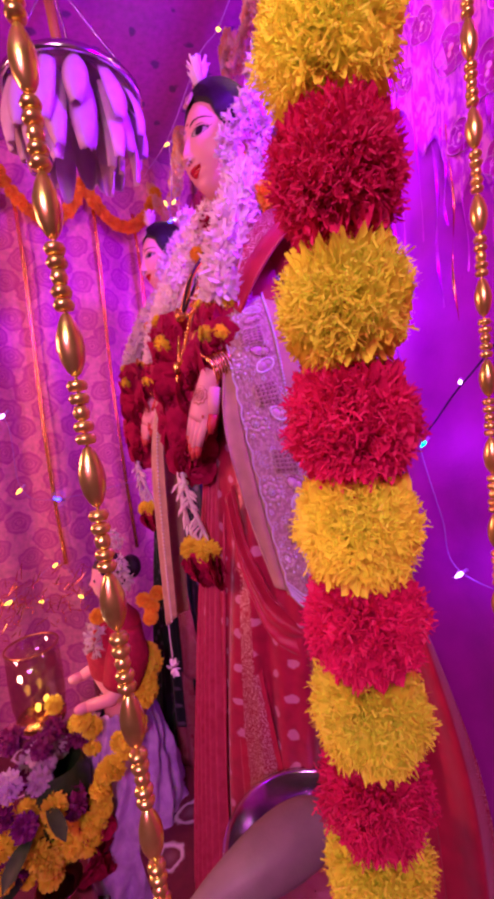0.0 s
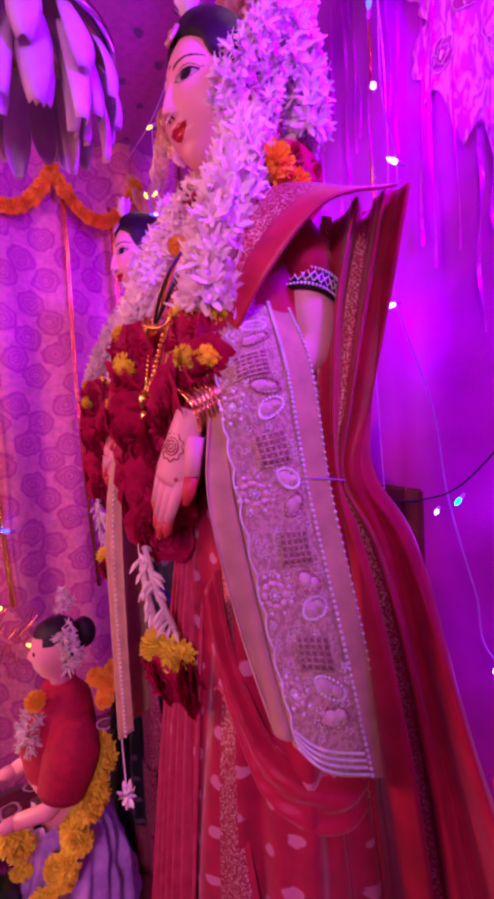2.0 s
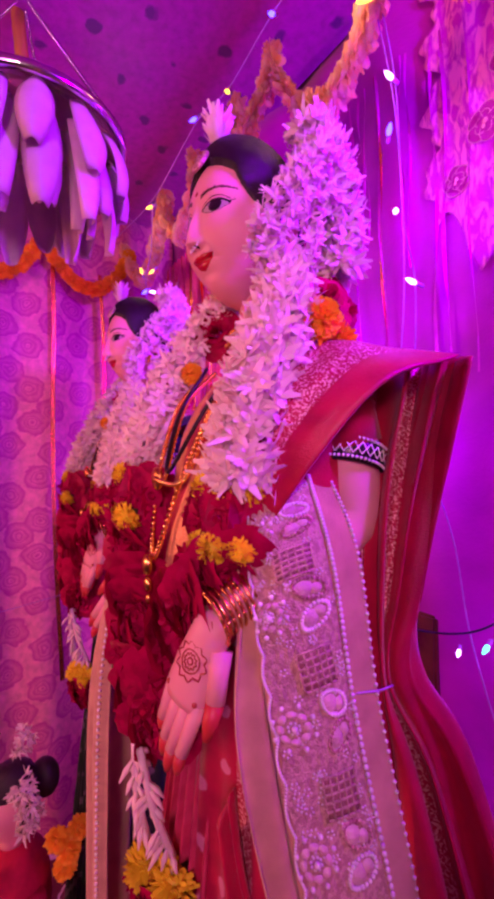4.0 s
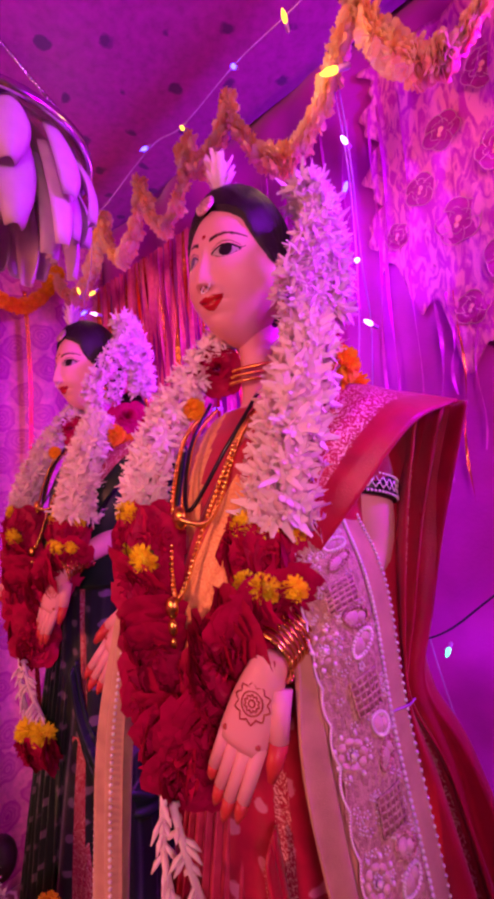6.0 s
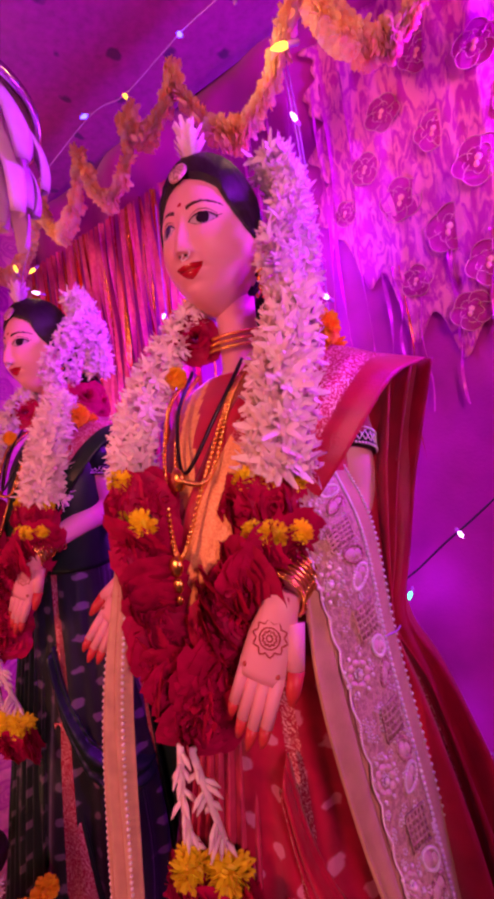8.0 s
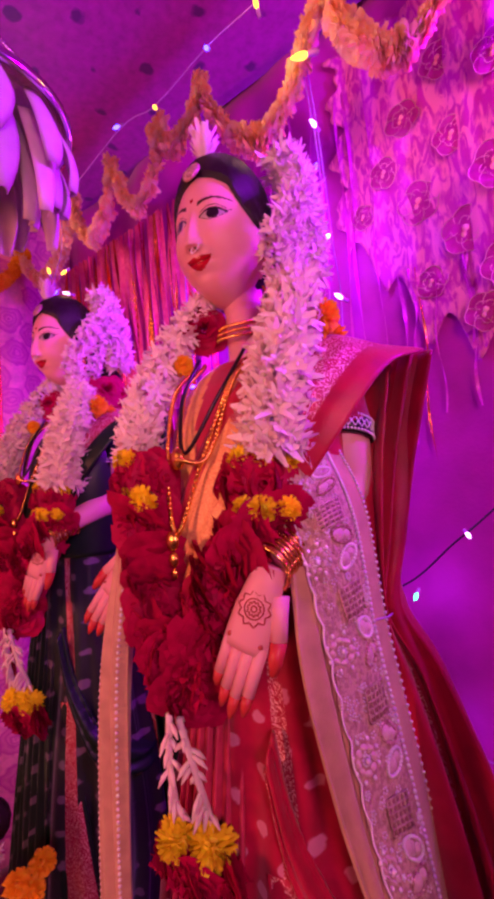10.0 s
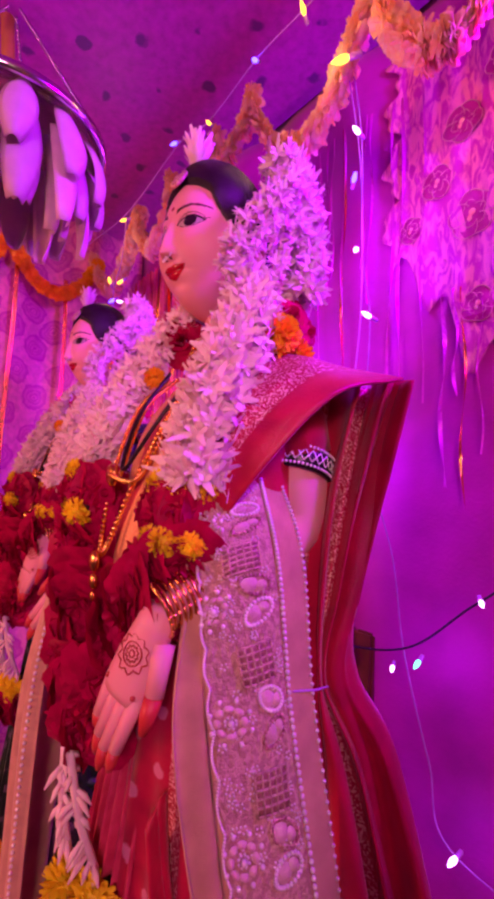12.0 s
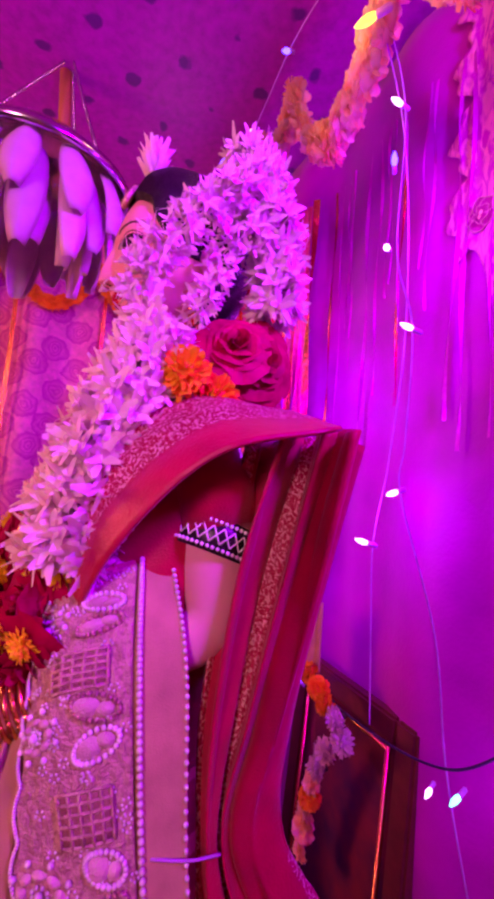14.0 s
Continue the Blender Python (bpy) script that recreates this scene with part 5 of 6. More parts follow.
df = thing("flower_posy", (-0.45, -0.10, 0.93), "orange marigolds and white buds pinned on the small doll", "flowers")
for x, y, z in ((-0.40, -0.10, 0.955), (-0.395, -0.085, 0.935), (-0.39, -0.07, 0.965), (-0.40, -0.09, 0.91), (-0.41, -0.20, 0.945)):
    placed("marigold", random.choice(ORAN), facing((x, y, z), (1, -0.3, 0.2), rnd(0, 360), 0.8), df)
bm = bmesh.new()
tuberose_strand(bm, [(-0.405, -0.150, 1.055), (-0.400, -0.135, 1.02), (-0.405, -0.14, 0.985)], 0.012, 60, 0.016)
tuberose_strand(bm, [(-0.41, -0.205, 0.925), (-0.405, -0.215, 0.895), (-0.405, -0.215, 0.87)], 0.010, 45, 0.018)
tuberose_strand(bm, [(-0.45, -0.14, 1.075), (-0.45, -0.13, 1.105)], 0.008, 24, 0.016)
part("bud_spray", bm, M_WHITEF, df, kind="stuff")


# ---- offerings on the lower step ----
def pot(at, r, words):
    p = thing("pot", at, words, "pot", "offering pots")
    bm = bmesh.new()
    x, y, z = at
    lathe(bm, [(0.001, 0.0), (r * 0.5, 0.0), (r * 0.85, r * 0.35), (r, r * 0.9), (r * 0.85, r * 1.4), (r * 0.5, r * 1.7), (r * 0.48, r * 1.9), (r * 0.7, r * 2.05), (r * 0.66, r * 2.05), (r * 0.44, r * 1.88)], at, 36)
    part("body", bm, M_COPPER, p)
    return p


pot((-0.36, -0.345, 0.32), 0.065, "copper water pot ringed with flowers and leaves")
off = thing("flower_heap", (-0.40, -0.33, 0.45), "heap of yellow, purple and white flowers with leaves on the pot", "flowers")
random.seed(21)
PURPF = marigold_mesh("purple_flower", 0.026, M_PINKF, 5)
WHITF = marigold_mesh("white_flower", 0.024, M_PETALW, 5)
for k in range(14):
    placed("marigold", random.choice(MARI), facing((-0.38 + rnd(-0.05, 0.05), -0.36 + rnd(-0.05, 0.05), 0.50 + rnd(-0.03, 0.06)), (0.7, -0.4 + rnd(-0.5, 0.5), rnd(0.1, 0.8)), rnd(0, 360), rnd(0.8, 1.1)), off)
for k in range(12):
    placed("purple_flower", PURPF, facing((-0.42 + rnd(-0.05, 0.05), -0.33 + rnd(-0.07, 0.07), 0.68 + rnd(-0.05, 0.06)), (0.7, rnd(-0.7, 0.3), rnd(0.1, 0.8)), rnd(0, 360), rnd(0.7, 1.1)), off)
for k in range(9):
    placed("white_flower", WHITF, facing((-0.41 + rnd(-0.05, 0.05), -0.34 + rnd(-0.07, 0.07), 0.67 + rnd(-0.05, 0.05)), (0.8, rnd(-0.7, 0.3), rnd(0.1, 0.8)), rnd(0, 360), rnd(0.8, 1.2)), off)
for k in range(7):
    placed("marigold", random.choice(MARI), facing((-0.43 + rnd(-0.04, 0.05), -0.28 + rnd(-0.04, 0.04), 0.71 + rnd(-0.05, 0.05)), (0.8, rnd(-0.7, 0.3), rnd(0.1, 0.8)), rnd(0, 360), rnd(0.8, 1.1)), off)
for k in range(26):
    placed("marigold" if k % 3 else "purple_flower", random.choice(MARI) if k % 3 else PURPF, facing((-0.36 + rnd(-0.03, 0.02), -0.355 + rnd(-0.085, 0.07), 0.56 + rnd(-0.06, 0.08)), (0.9, rnd(-0.6, 0.3), rnd(0.0, 0.7)), rnd(0, 360), rnd(0.8, 1.1)), off)
bm = bmesh.new()
lathe(bm, [(0.001, 0.45), (0.04, 0.455), (0.06, 0.55), (0.065, 0.62), (0.05, 0.66)], (-0.42, -0.32, 0.0), 24)
part("basket", bm, M_LEAF, off, "leafy basket under the flowers")
for k in range(5):
    bm = bmesh.new()
    a = rnd(0, 6.28)
    petal(bm, (-0.36 + 0.03 * math.cos(a), -0.36 + 0.03 * math.sin(a), 0.44 + rnd(-0.02, 0.2)), (math.cos(a) + 0.6, math.sin(a) - 0.3, rnd(-0.3, 0.3)), (0, 0, 1), rnd(0.06, 0.09), rnd(0.025, 0.035), -0.2, n=5, tip=0.1)
    part("leaf", bm, M_LEAF, off)
# glass chimney with candle light
gl = thing("glass_lamp", (-0.60, -0.34, 0.32), "round glass oil lamp chimney on a brass stand", "lamp")
bm = bmesh.new()
lathe(bm, [(0.052, 0.66), (0.060, 0.70), (0.062, 0.76), (0.060, 0.84), (0.0585, 0.84), (0.0605, 0.76), (0.0585, 0.70), (0.0505, 0.66)], (-0.60, -0.34, 0), 40)
part("chimney", bm, M_GLASS, gl).visible_shadow = False
bm = bmesh.new()
tube(bm, [(-0.60 + 0.060 * math.cos(a), -0.34 + 0.060 * math.sin(a), 0.842) for a in [2 * math.pi * k / 40 for k in range(41)]], 0.0028, 6)
part("rim", bm, M_COPPER, gl)
bm = bmesh.new()
lathe(bm, [(0.06, 0.322), (0.06, 0.335), (0.02, 0.36), (0.014, 0.5), (0.02, 0.62), (0.055, 0.65), (0.057, 0.665), (0.001, 0.665)], (-0.60, -0.34, 0), 32)
part("stand", bm, M_GOLD, gl)
for x, y in ((-0.59, -0.345), (-0.615, -0.325)):
    bm = bmesh.new()
    ball(bm, (x, y, 0.69), 0.007, 10, 0, (1, 1, 1.6))
    part("flame", bm, M_YELB, gl)

# steel dish on a stand with a long beige gourd over its rim
tr = thing("steel_dish", (0.19, -0.075, 0.462), "polished steel dish on a footed stand", "dish")
bm = bmesh.new()
lathe(bm, [(0.001, 0.392), (0.06, 0.392), (0.062, 0.40), (0.02, 0.49), (0.014, 0.58), (0.016, 0.70), (0.03, 0.735), (0.001, 0.737)], (0.175, -0.07, 0.07), 32)
part("stand", bm, M_WOOD, tr)
bm = bmesh.new()
lathe(bm, [(0.001, 0.739), (0.065, 0.741), (0.085, 0.765), (0.091, 0.800), (0.096, 0.804), (0.098, 0.800), (0.093, 0.797), (0.087, 0.765), (0.067, 0.737)], (0.175, -0.07, 0.07), 56)
part("bowl", bm, M_STEEL, tr)
bm = bmesh.new()
tube(bm, [(0.182, -0.222, 0.882), (0.184, -0.18, 0.892), (0.188, -0.13, 0.900), (0.188, -0.08, 0.902), (0.188, -0.035, 0.900)], [0.008, 0.019, 0.030, 0.030, 0.012], 24, n=24)
single("gourd", bm, M_GOURD, (0.185, -0.12, 0.876), "long beige gourd lying across the steel dish", "gourd")

# ---- hanging petal lamp ----
random.seed(31)
DC = Vector((-0.35, -0.118, 1.985))
hd = thing("hanging_bowl", DC, "steel bowl hung on chains with drooping white cloth petals", "hanging ornament")
bm = bmesh.new()
lathe(bm, [(0.001, 0.045), (0.06, 0.042), (0.10, 0.025), (0.122, 0.004), (0.128, 0.0), (0.128, -0.012), (0.122, -0.012), (0.118, 0.0), (0.10, 0.018), (0.05, 0.034), (0.001, 0.037)], DC, 48)
bowl = part("bowl", bm, M_STEEL, hd)
for ringr, n, ln, dz in ((0.100, 13, 0.100, -0.004), (0.080, 12, 0.125, -0.014), (0.05, 9, 0.140, -0.01)):
    for k in range(n):
        a = 2 * math.pi * (k + rnd(-0.2, 0.2)) / n
        bm = bmesh.new()
        d, sd = Vector((math.cos(a), math.sin(a), 0)), Vector((-math.sin(a), math.cos(a), 0))
        L2, wd, cup = ln * rnd(0.85, 1.15), rnd(0.018, 0.025), rnd(0.008, 0.013)
        tw = rnd(-0.4, 0.4)

        def pet(u, v, d=d, sd=sd, L2=L2, wd=wd, cup=cup, ringr=ringr, dz=dz, tw=tw):
            w = wd * (math.sin(math.pi * min(1.0, 0.10 + 0.80 * v)) ** 0.55 if v < 0.5 else math.sin(math.pi * (0.10 + 0.80 * v)) ** 0.8)
            s = (u - 0.5) * 2
            return DC + d * (ringr + 0.022 * math.sin(2.2 * v) + cup * (1 - s * s)) + sd * (w * s + tw * 0.03 * v) + Vector((0, 0, dz - L2 * v))
        sheet(bm, pet, 8, 12)
        part("petal", bm, M_PETALW, hd, solid=0.0015)
for a in (0.6, 2.7, 4.8):
    bm = bmesh.new()
    p0, p1 = DC + Vector((0.124 * math.cos(a), 0.124 * math.sin(a), 0)), DC + Vector((-0.14, 0.01, 0.345))
    for k in range(46):
        ball(bm, p0.lerp(p1, k / 45), 0.0026, 6, rows=4, scale=(1, 1, 1.5))
    part("chain", bm, M_STEEL, hd)

# ---- marigold swags under the canopy ----
random.seed(41)
PALE = [marigold_mesh("cloth_flower", 0.025, M_PALEO, 4, False, 2.0, 0.45) for _ in range(3)]
tor = 0
for (xa, xb, low) in ((0.44, 0.24, 0.16), (0.22, 0.0, 0.17), (0.0, -0.25, 0.165), (-0.25, -0.40, 0.06), (-0.37, -0.54, 0.13), (-0.54, -0.72, 0.13), (-0.72, -1.02, 0.15)):
    sw = thing("flower_swag", ((xa + xb) / 2, 0.25, 2.2 - low), "swag of faded orange cloth marigolds under the canopy", "garland", "canopy swags")
    n = max(10, int(17 * abs(xa - xb) / 0.18))
    for k in range(n + 1):
        t = k / n
        p = Vector((xa + (xb - xa) * t, 0.25 + rnd(-0.004, 0.004), 2.20 - low * 4 * t * (1 - t)))
        placed("cloth_flower", random.choice(PALE), facing(p, (rnd(-0.5, 0.5) + (xb - xa) * 4, -0.6, rnd(-0.4, 0.4) + (1 if t < 0.5 else -1) * 3 * low), rnd(0, 360), rnd(0.85, 1.3)), sw)
# the same along the side curtain
for (ya, yb) in ((0.25, 0.0), (0.0, -0.25), (-0.25, -0.5), (-0.5, -0.75)):
    sw = thing("flower_swag", (-1.0, (ya + yb) / 2, 2.05), "swag of orange cloth marigolds above the printed curtain", "garland", "canopy swags")
    for k in range(17):
        t = k / 16
        p = Vector((-1.0, ya + (yb - ya) * t, 2.17 - 0.13 * 4 * t * (1 - t)))
        placed("marigold", random.choice(ORAN), facing(p, (1, rnd(-0.8, 0.8), rnd(-0.5, 0.5)), rnd(0, 360), rnd(0.9, 1.2)), sw)

# thin gold strips, added to stand for the gold glints in the curtain folds
random.seed(47)
for ry in (-0.62, -0.45, -0.22, 0.02, 0.16):
    bm = bmesh.new()
    ph = rnd(0, 6)
    sheet(bm, lambda u, v: Vector((-1.018 + 0.004 * math.sin(14 * v + ph), ry + 0.012 * (u - 0.5) + 0.006 * math.sin(6 * v + ph), 0.9 + 1.2 * v)), 2, 40)
    single("gilt_ribbon", bm, M_TINSEL, (-1.02, ry, 0.9), "thin gold strip added for the shine on the printed curtain", "ribbon", "gilt ribbons", solid=0.001, smooth=False)
# red foil fringe on the back cloth
random.seed(51)
fo = thing("foil_fringe", (-0.6, 0.37, 1.4), "hanging red foil fringe with gold glints", "fringe")
M_FOIL = mat("red_foil", (0.85, 0.18, 0.32), 0.40, 0.25, dark=(0.74, 0.07, 0.26), scale=80, bump=0.6, fine=160)
for k in range(56):
    x = -1.0 + 0.60 * k / 55 + rnd(-0.010, 0.010)
    bm = bmesh.new()
    ph, ln = rnd(0, 6), rnd(0.5, 0.75)
    sheet(bm, lambda u, v: Vector((x + (u - 0.5) * 0.014 * math.cos(5 * v + ph) + 0.004 * math.sin(9 * v + ph), 0.385 + (u - 0.5) * 0.014 * math.sin(5 * v + ph), 2.16 - ln * v)), 1, 30)
    # every fifth strip is gold, putting the foil's glints into the colour
    part("strip", bm, M_FOIL if k % 5 else M_TINSEL, fo, smooth=False)

# clear pink foil strips that hang down the back cloth beside the lace
random.seed(52)
cs = thing("foil_fringe", (-0.1, 0.39, 1.5), "sparse clear pink foil strips over the magenta back cloth", "fringe")
M_CLEARFOIL = mat("clear_pink_foil", (0.66, 0.06, 0.52), 0.35, 0.2, dark=(0.55, 0.02, 0.46), scale=70, bump=0.8, fine=120)
for k in range(24):
    x = -0.40 + 0.60 * k / 23 + rnd(-0.020, 0.020)
    bm = bmesh.new()
    ph, ln, wd = rnd(0, 6), rnd(0.25, 0.62) if x < 0.0 else rnd(0.15, 0.35), rnd(0.002, 0.007)
    top = 2.18 if x < 0 else 1.80
    sheet(bm, lambda u, v: Vector((x + (u - 0.5) * wd * math.cos(7 * v + ph) + 0.004 * math.sin(9 * v + ph), cloth_y(x, top - ln * v) - 0.014 + (u - 0.5) * wd * math.sin(7 * v + ph), top - ln * v)), 1, 24)
    # a few strips are coloured gold in place of glints on the clear foil
    part("strip", bm, M_TINSEL if k % 9 == 0 else M_CLEARFOIL, cs, smooth=False)

# ---- light strings ----
def bulb_mesh(name, m):
    bm = bmesh.new()
    lathe(bm, [(0.0005, 0.0125), (0.002, 0.010), (0.0034, 0.006), (0.0042, 0.001), (0.0036, -0.004), (0.0026, -0.006)], (0, 0, 0), 12)
    lathe(bm, [(0.0028, -0.006), (0.0034, -0.008), (0.0034, -0.018), (0.0015, -0.020), (0.0003, -0.020)], (0, 0, 0), 10, 1)
    return mesh_of(name, bm, [m, M_WIREW])


BULB = {k: bulb_mesh("bulb", m) for k, m in (("b", M_BLUEB), ("w", M_WHITEB), ("y", M_YELB), ("g", M_GREENB))}


def light_string(path, bulbs, words, wire=None, r=0.0011, size=1.0):
    s = thing("light_string", path[0], words, "light string", "light strings")
    bm = bmesh.new()
    tube(bm, path, r, 5, n=14 * len(path))
    part("wire", bm, wire or M_WIREW, s)
    for x, y, z, c in bulbs:
        placed("bulb", BULB[c], facing((x, y - 0.006, z), (rnd(-0.8, 0.8), -0.6, rnd(-0.7, 0.7)), 0, 0.92 * size), s)


random.seed(61)
light_string([(-0.036, 0.24, 2.16), (-0.050, 0.30, 2.04), (-0.036, 0.285, 1.84), (-0.048, 0.325, 1.757), (-0.062, 0.335, 1.62), (-0.066, 0.335, 1.555), (-0.03, 0.36, 1.40), (-0.012, 0.365, 1.26), (0.02, 0.375, 1.12), (0.05, 0.38, 1.02), (0.25, 0.38, 1.00)],
             [(-0.050, 0.295, 2.04, "w"), (-0.036, 0.276, 1.837, "w"), (-0.048, 0.325, 1.757, "w"), (-0.066, 0.33, 1.556, "w"), (0.055, 0.375, 1.02, "w")], "clear wire with small violet-white lamps hanging on the back cloth")
light_string([(-0.044, 0.24, 2.16), (-0.058, 0.31, 2.0), (-0.075, 0.34, 1.78), (-0.10, 0.345, 1.6), (-0.117, 0.34, 1.49), (-0.125, 0.35, 1.38), (-0.13, 0.36, 1.25)], [(-0.117, 0.33, 1.49, "w"), (-0.058, 0.30, 1.97, "b")], "second clear wire with small lamps on the back cloth")
light_string([(-0.45, 0.36, 1.25), (-0.20, 0.365, 1.235), (-0.02, 0.363, 1.262), (0.10, 0.345, 1.36), (0.25, 0.345, 1.48), (0.45, 0.35, 1.52)], [(-0.022, 0.357, 1.238, "w"), (0.022, 0.345, 1.262, "g"), (0.107, 0.335, 1.362, "w"), (0.27, 0.34, 1.47, "y"), (-0.3, 0.36, 1.235, "b")], "dark cable with coloured lamps slung along the back cloth", M_WIRE, 0.0016, 0.80)
light_string([(0.20, 0.20, 2.24), (0.02, 0.205, 2.215), (-0.084, 0.205, 2.21), (-0.186, 0.20, 2.205), (-0.34, 0.21, 2.20), (-0.435, 0.20, 2.205), (-0.68, 0.20, 2.17), (-0.95, 0.20, 2.2)],
             [(-0.084, 0.205, 2.20, "y"), (-0.186, 0.20, 2.196, "b"), (-0.339, 0.215, 2.195, "y"), (-0.435, 0.195, 2.20, "b"), (-0.683, 0.20, 2.15, "y")], "light string with blue and yellow lamps under the canopy")
light_string([(-0.036, 0.24, 2.16), (-0.030, 0.235, 2.12), (-0.028, 0.232, 2.095)], [(-0.026, 0.226, 2.090, "y")], "large warm yellow lamp among the canopy swags", size=1.45)
light_string([(-0.683, 0.20, 2.16), (-0.70, 0.20, 2.05), (-0.74, 0.20, 1.99), (-0.73, 0.20, 1.90)], [(-0.753, 0.20, 2.014, "y"), (-0.731, 0.20, 1.954, "b"), (-0.683, 0.20, 1.988, "y"), (-0.677, 0.20, 1.934, "w")], "short drop of coloured lamps")
light_string([(-0.44, 0.36, 2.1), (-0.447, 0.36, 1.85), (-0.43, 0.36, 1.6)], [(-0.445, 0.355, 1.845, "w"), (-0.44, 0.355, 1.68, "b")], "clear wire with violet-white lamps behind the figures")
light_string([(-1.01, -0.42, 1.45), (-1.01, -0.33, 1.40), (-1.01, -0.316, 1.18), (-1.01, -0.21, 1.128), (-1.01, 0.1, 1.15)], [(-1.0, -0.332, 1.419, "w"), (-1.0, -0.316, 1.177, "y"), (-1.0, -0.208, 1.128, "b")], "light string with warm lamps along the printed curtain", size=1.4)
light_string([(-1.01, -0.50, 0.90), (-1.01, -0.393, 0.83), (-1.01, -0.245, 0.91), (-1.01, -0.18, 0.80)], [(-1.0, -0.393, 0.825, "y"), (-1.0, -0.245, 0.91, "y"), (-1.0, -0.30, 0.80, "y"), (-1.0, -0.45, 0.86, "y"), (-1.0, -0.18, 0.78, "y")], "low light string with warm lamps by the curtain", size=1.4)
# gold tinsel bunch at the curtain's foot
bm = bmesh.new()
for k in range(120):
    p = Vector((-0.97 + rnd(-0.03, 0.03), -0.30 + rnd(-0.14, 0.14), 0.82 + rnd(-0.09, 0.08)))
    petal(bm, p, rand_dir(), (0.3, 0.5, 0.8), rnd(0.02, 0.05), 0.004, 0.5, n=3)
single("tinsel_tuft", bm, M_TINSEL, (-0.97, -0.30, 0.75), "bunch of gold tinsel against the printed curtain", "tinsel")

# ---- framed picture leaning on the back cloth ----
fr = thing("picture_frame", (-0.19, 0.33, 0.462), "dark framed picture hung with small flowers, leaning on the cloth", "picture")
M = Matrix.Translation((-0.19, 0.335, 0.462)) @ pose(0, 0, 0, -4, 0, 0)
bm = bmesh.new()
for a, b in (((-0.17, 0, 0), (-0.135, 0.022, 0.80)), ((0.075, 0, 0), (0.11, 0.022, 0.80)), ((-0.135, 0, 0.765), (0.075, 0.022, 0.80)), ((-0.135, 0, 0), (0.075, 0.022, 0.035))):
    box(bm, a, b, 0.004)
bm.transform(M)
part("frame", bm, M_WOOD, fr, smooth=False)
bm = bmesh.new()
for a, b in (((-0.128, -0.003, 0.04), (-0.124, 0.004, 0.762)), ((0.064, -0.003, 0.04), (0.068, 0.004, 0.762)), ((-0.124, -0.003, 0.756), (0.064, 0.004, 0.760))):
    box(bm, a, b)
bm.transform(M)
part("gilt_line", bm, M_GOLD, fr)
bm = bmesh.new()
box(bm, (-0.135, 0.008, 0.035), (0.075, 0.014, 0.765))
bm.transform(M)
part("print", bm, M_PHOTO, fr, smooth=False)
fg2 = thing("flower_chain", (-0.17, 0.31, 1.05), "chain of orange and pale pink blooms over the picture frame", "garland")
random.seed(71)
for (x, z, c) in ((-0.215, 1.285, 0), (-0.19, 1.275, 0), (-0.170, 1.262, 0), (-0.145, 1.255, 1), (-0.130, 1.235, 1), (-0.165, 1.205, 1), (-0.180, 1.175, 1), (-0.192, 1.150, 1), (-0.196, 1.125, 0), (-0.204, 1.098, 1), (-0.208, 1.075, 1), (-0.210, 1.05, 1)):
    placed("bloom", ORAN[0] if c == 0 else PALE[1] if x < -0.18 else WHITF, facing((x, 0.318, z), (rnd(-0.4, 0.9), -1, rnd(-0.3, 0.5)), rnd(0, 360), 0.75 if c == 0 else 0.72), fg2)
bm = bmesh.new()
sheet(bm, lambda u, v: Vector((-0.27 + 0.07 * u, 0.322 + 0.006 * math.sin(9 * u), 1.26 + 0.10 * v + 0.03 * u)), 10, 10)
single("cloth_flap", bm, M_CREAM, (-0.24, 0.32, 1.26), "folded pale cloth corner over the picture frame", "cloth", solid=0.002)

# yellow painted post beyond the curtain's edge
bm = bmesh.new()
tube(bm, [(-0.50, -0.105, 2.15), (-0.50, -0.118, 2.33)], 0.011, 16)
single("hanging_rod", bm, M_POST, (-0.50, -0.118, 2.15), "short yellow painted rod hanging from the canopy", "rod")


# ---- strings of beads and net pompoms hung across the front ----
def bead_meshes():
    a, b, c = bmesh.new(), bmesh.new(), bmesh.new()
    prof = [(0.0012, -0.0115), (0.0026, -0.010), (0.0044, -0.006), (0.0052, -0.001), (0.0049, 0.003), (0.0034, 0.008), (0.0020, 0.011), (0.0012, 0.0118)]
    lathe(a, prof, (0, 0, 0), 12, close=True)
    lathe(b, [(0.001, -0.0022), (0.0032, -0.0018), (0.0040, 0.0), (0.0032, 0.0018), (0.001, 0.0022)], (0, 0, 0), 14, close=True)
    lathe(c, [(0.001, -0.003), (0.0025, -0.0024), (0.0033, 0.0), (0.0025, 0.0024), (0.001, 0.003)], (0, 0, 0), 14, close=True)
    return mesh_of("long_bead", a, M_GOLDB), mesh_of("ring_bead", b, M_GOLDB), mesh_of("round_bead", c, M_GOLDB)


LONG, RING, ROUND = bead_meshes()
WI = W.inverted()


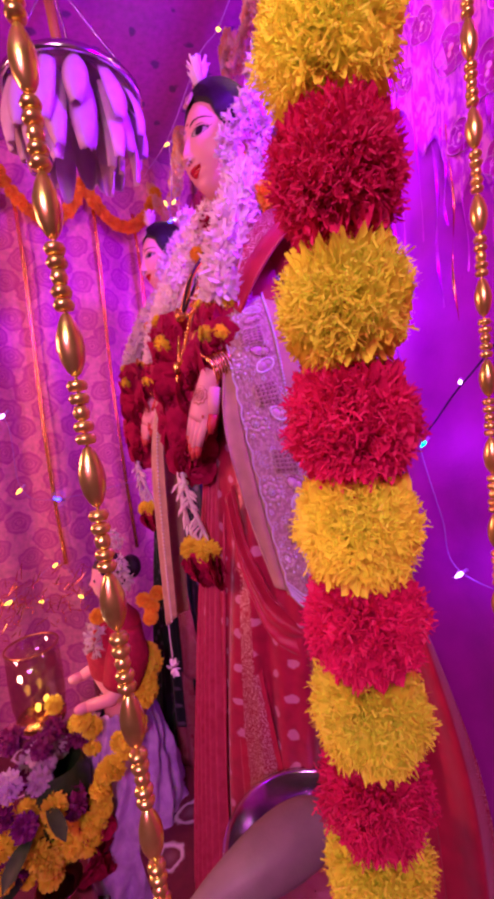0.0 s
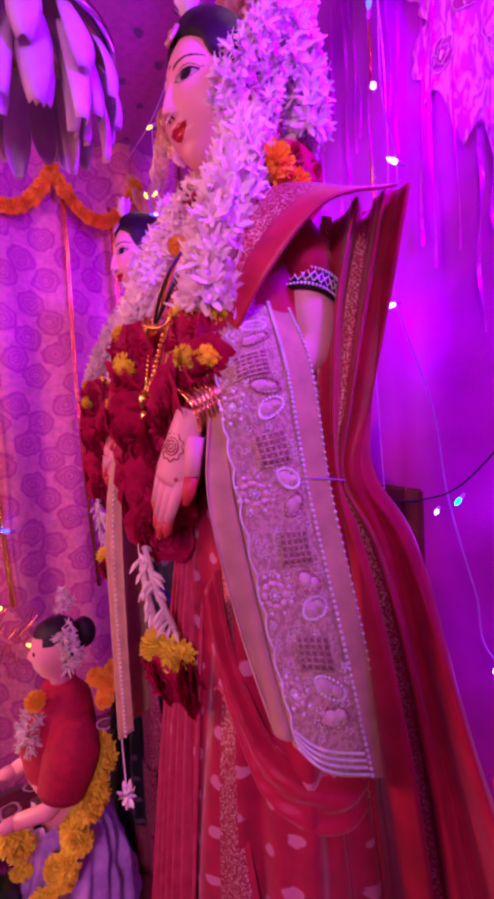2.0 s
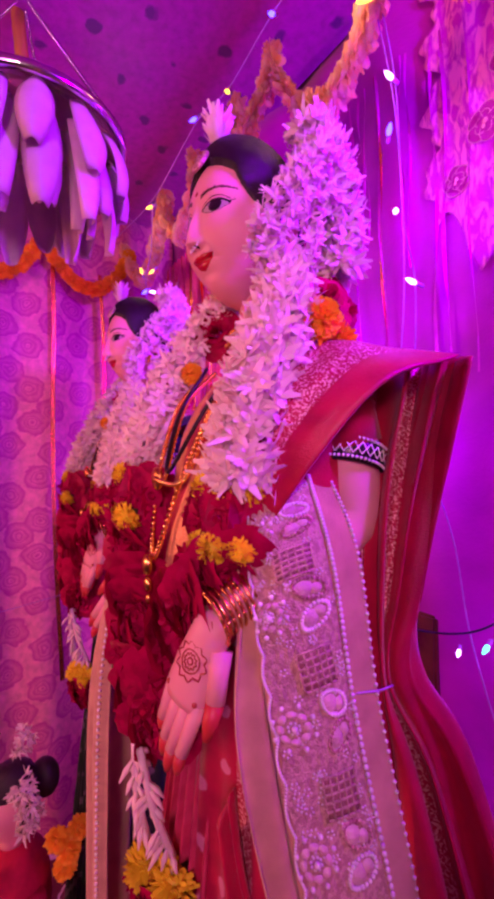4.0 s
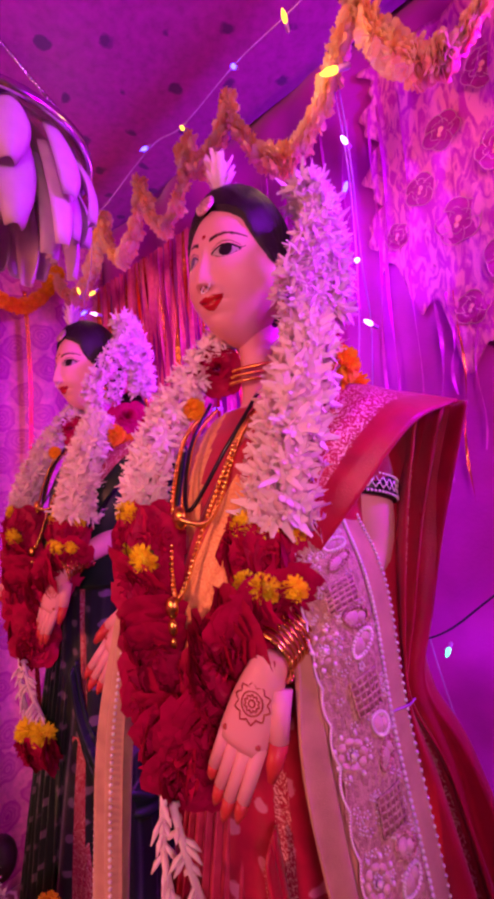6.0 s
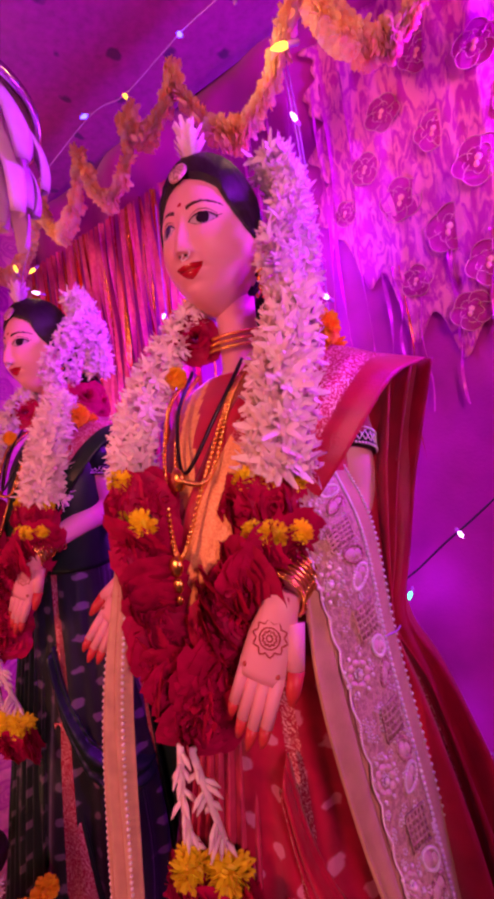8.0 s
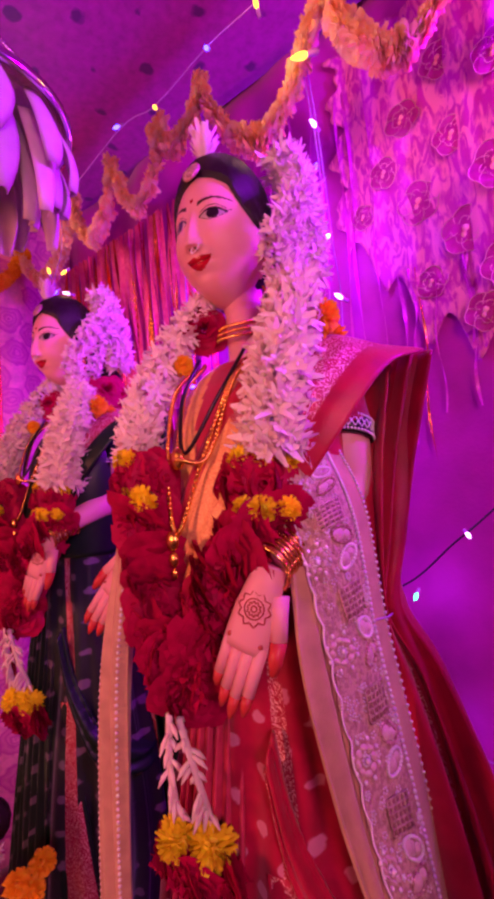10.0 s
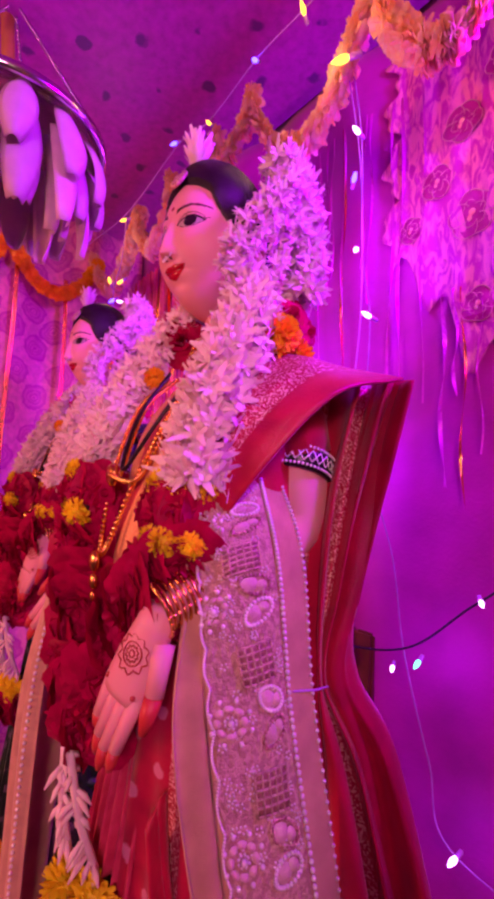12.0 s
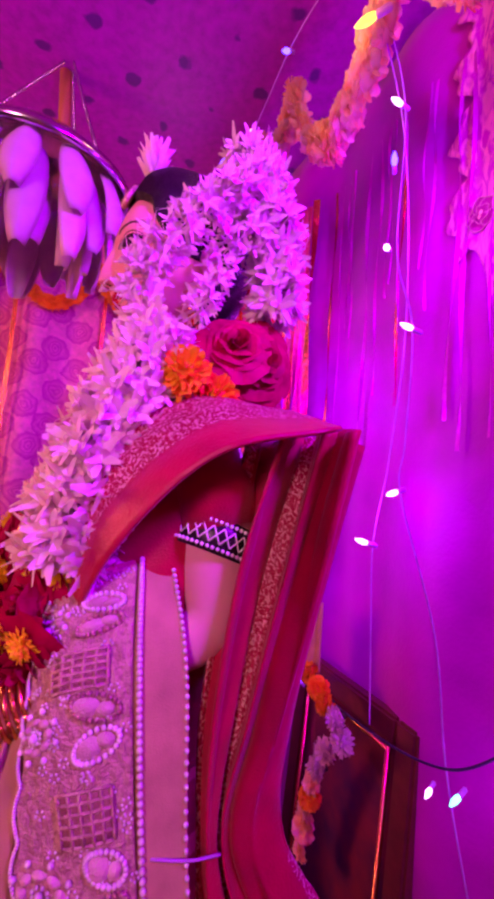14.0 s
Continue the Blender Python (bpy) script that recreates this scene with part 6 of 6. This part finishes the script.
def bead_string(top, bottom, words, size=1.0, phase=0.0):
    """A straight hanging string: a long facetted bead, then four ring beads, over and over. Given in world places."""
    top, bottom = WI @ Vector(top), WI @ Vector(bottom)
    s = thing("bead_string", bottom, words, "bead string", "bead strings")
    bm = bmesh.new()
    tube(bm, [bottom, top], 0.0006, 5)
    part("thread", bm, M_GOLDB, s)
    d = (top - bottom).normalized()
    length, at, k = (top - bottom).length, phase, 0
    while at < length - 0.03:
        kind = k % 6
        me, step = ((LONG, 0.0245), (RING, 0.0042), (RING, 0.0042), (ROUND, 0.0052), (RING, 0.0042), (RING, 0.0046))[kind]
        nxt = step * size
        placed(me.name, me, facing(bottom + d * (at + nxt / 2), d, k * 37, size), s)
        at += nxt + 0.0006 * size
        k += 1


bead_string((-0.073, 0.150, 1.93), (-0.047, 0.150, 0.95), "gilt plastic bead string hanging before the altar", 0.92)
bead_string((0.148, 0.262, 1.95), (0.148, 0.262, 0.95), "gilt plastic bead string hanging at the altar front", 0.95, 0.01)


def pompom_mesh(name, material, r, seed):
    """A gathered net rosette: several ruffled discs of net with ragged edges."""
    random.seed(seed)
    bm = bmesh.new()
    for layer in range(9):
        z0, tilt = -0.5 + layer / 8.0, (layer - 4) * 0.21
        rr = r * (0.80 - 0.22 * abs(layer - 4) / 4) * rnd(0.95, 1.06)
        ph, n = rnd(0, 6), random.choice((11, 13, 15))

        def disc(u, v, z0=z0, tilt=tilt, rr=rr, ph=ph, n=n):
            a = 2 * math.pi * u
            e = 1 + 0.07 * math.sin(n * a + ph) * v + 0.035 * math.sin(47 * a + 2 * ph) * v
            rad = rr * e * (0.06 + 0.94 * v)
            z = r * 0.5 * z0 * (1 - 0.2 * v) + rr * math.sin(tilt) * v ** 1.3 + 0.16 * r * v * math.sin(n * a * 0.5 * 2 + 2.1 * ph) + 0.05 * r * v * math.sin(31 * a + ph)
            return Vector((rad * math.cos(a), rad * math.sin(a), z))
        sheet(bm, disc, 132, 5)
    for k in range(10000):
        d = rand_dir()
        d.z *= 0.82
        d.normalize()
        lump = 0.92 + 0.20 * noise.noise(d * 2.4 + Vector((seed, 0, 0)))
        petal(bm, d * r * lump * rnd(0.66, 0.90), d + rand_dir() * 1.1, rand_dir(), r * rnd(0.06, 0.13), r * rnd(0.025, 0.060), rnd(-0.6, 0.7), n=1, tip=0.9)
    return mesh_of(name, bm, material)


PY = [pompom_mesh("yellow_pompom", M_NETY, 0.0360, 81), pompom_mesh("yellow_pompom", M_NETY, 0.0360, 82)]
PR = [pompom_mesh("red_pompom", M_NETR, 0.0365, 83), pompom_mesh("red_pompom", M_NETR, 0.0365, 84)]
gtop, gbot = WI @ Vector((0.0485, 0.146, 1.98)), WI @ Vector((0.0507, 0.246, 0.95))
pg = thing("pompom_garland", gbot, "hanging garland of alternating yellow and crimson net pompoms", "garland")
bm = bmesh.new()
tube(bm, [gbot, gtop], 0.0015, 6)
part("string", bm, M_NETR, pg)
random.seed(85)
d = (gtop - gbot).normalized()
PHASE, STEP = 0.0703, 0.0537
for k in range(17):
    placed("pompom", (PY if k % 2 else PR)[(k // 2) % 2], facing(gbot + d * (PHASE + STEP * k), d, rnd(0, 360), rnd(0.97, 1.04)), pg)
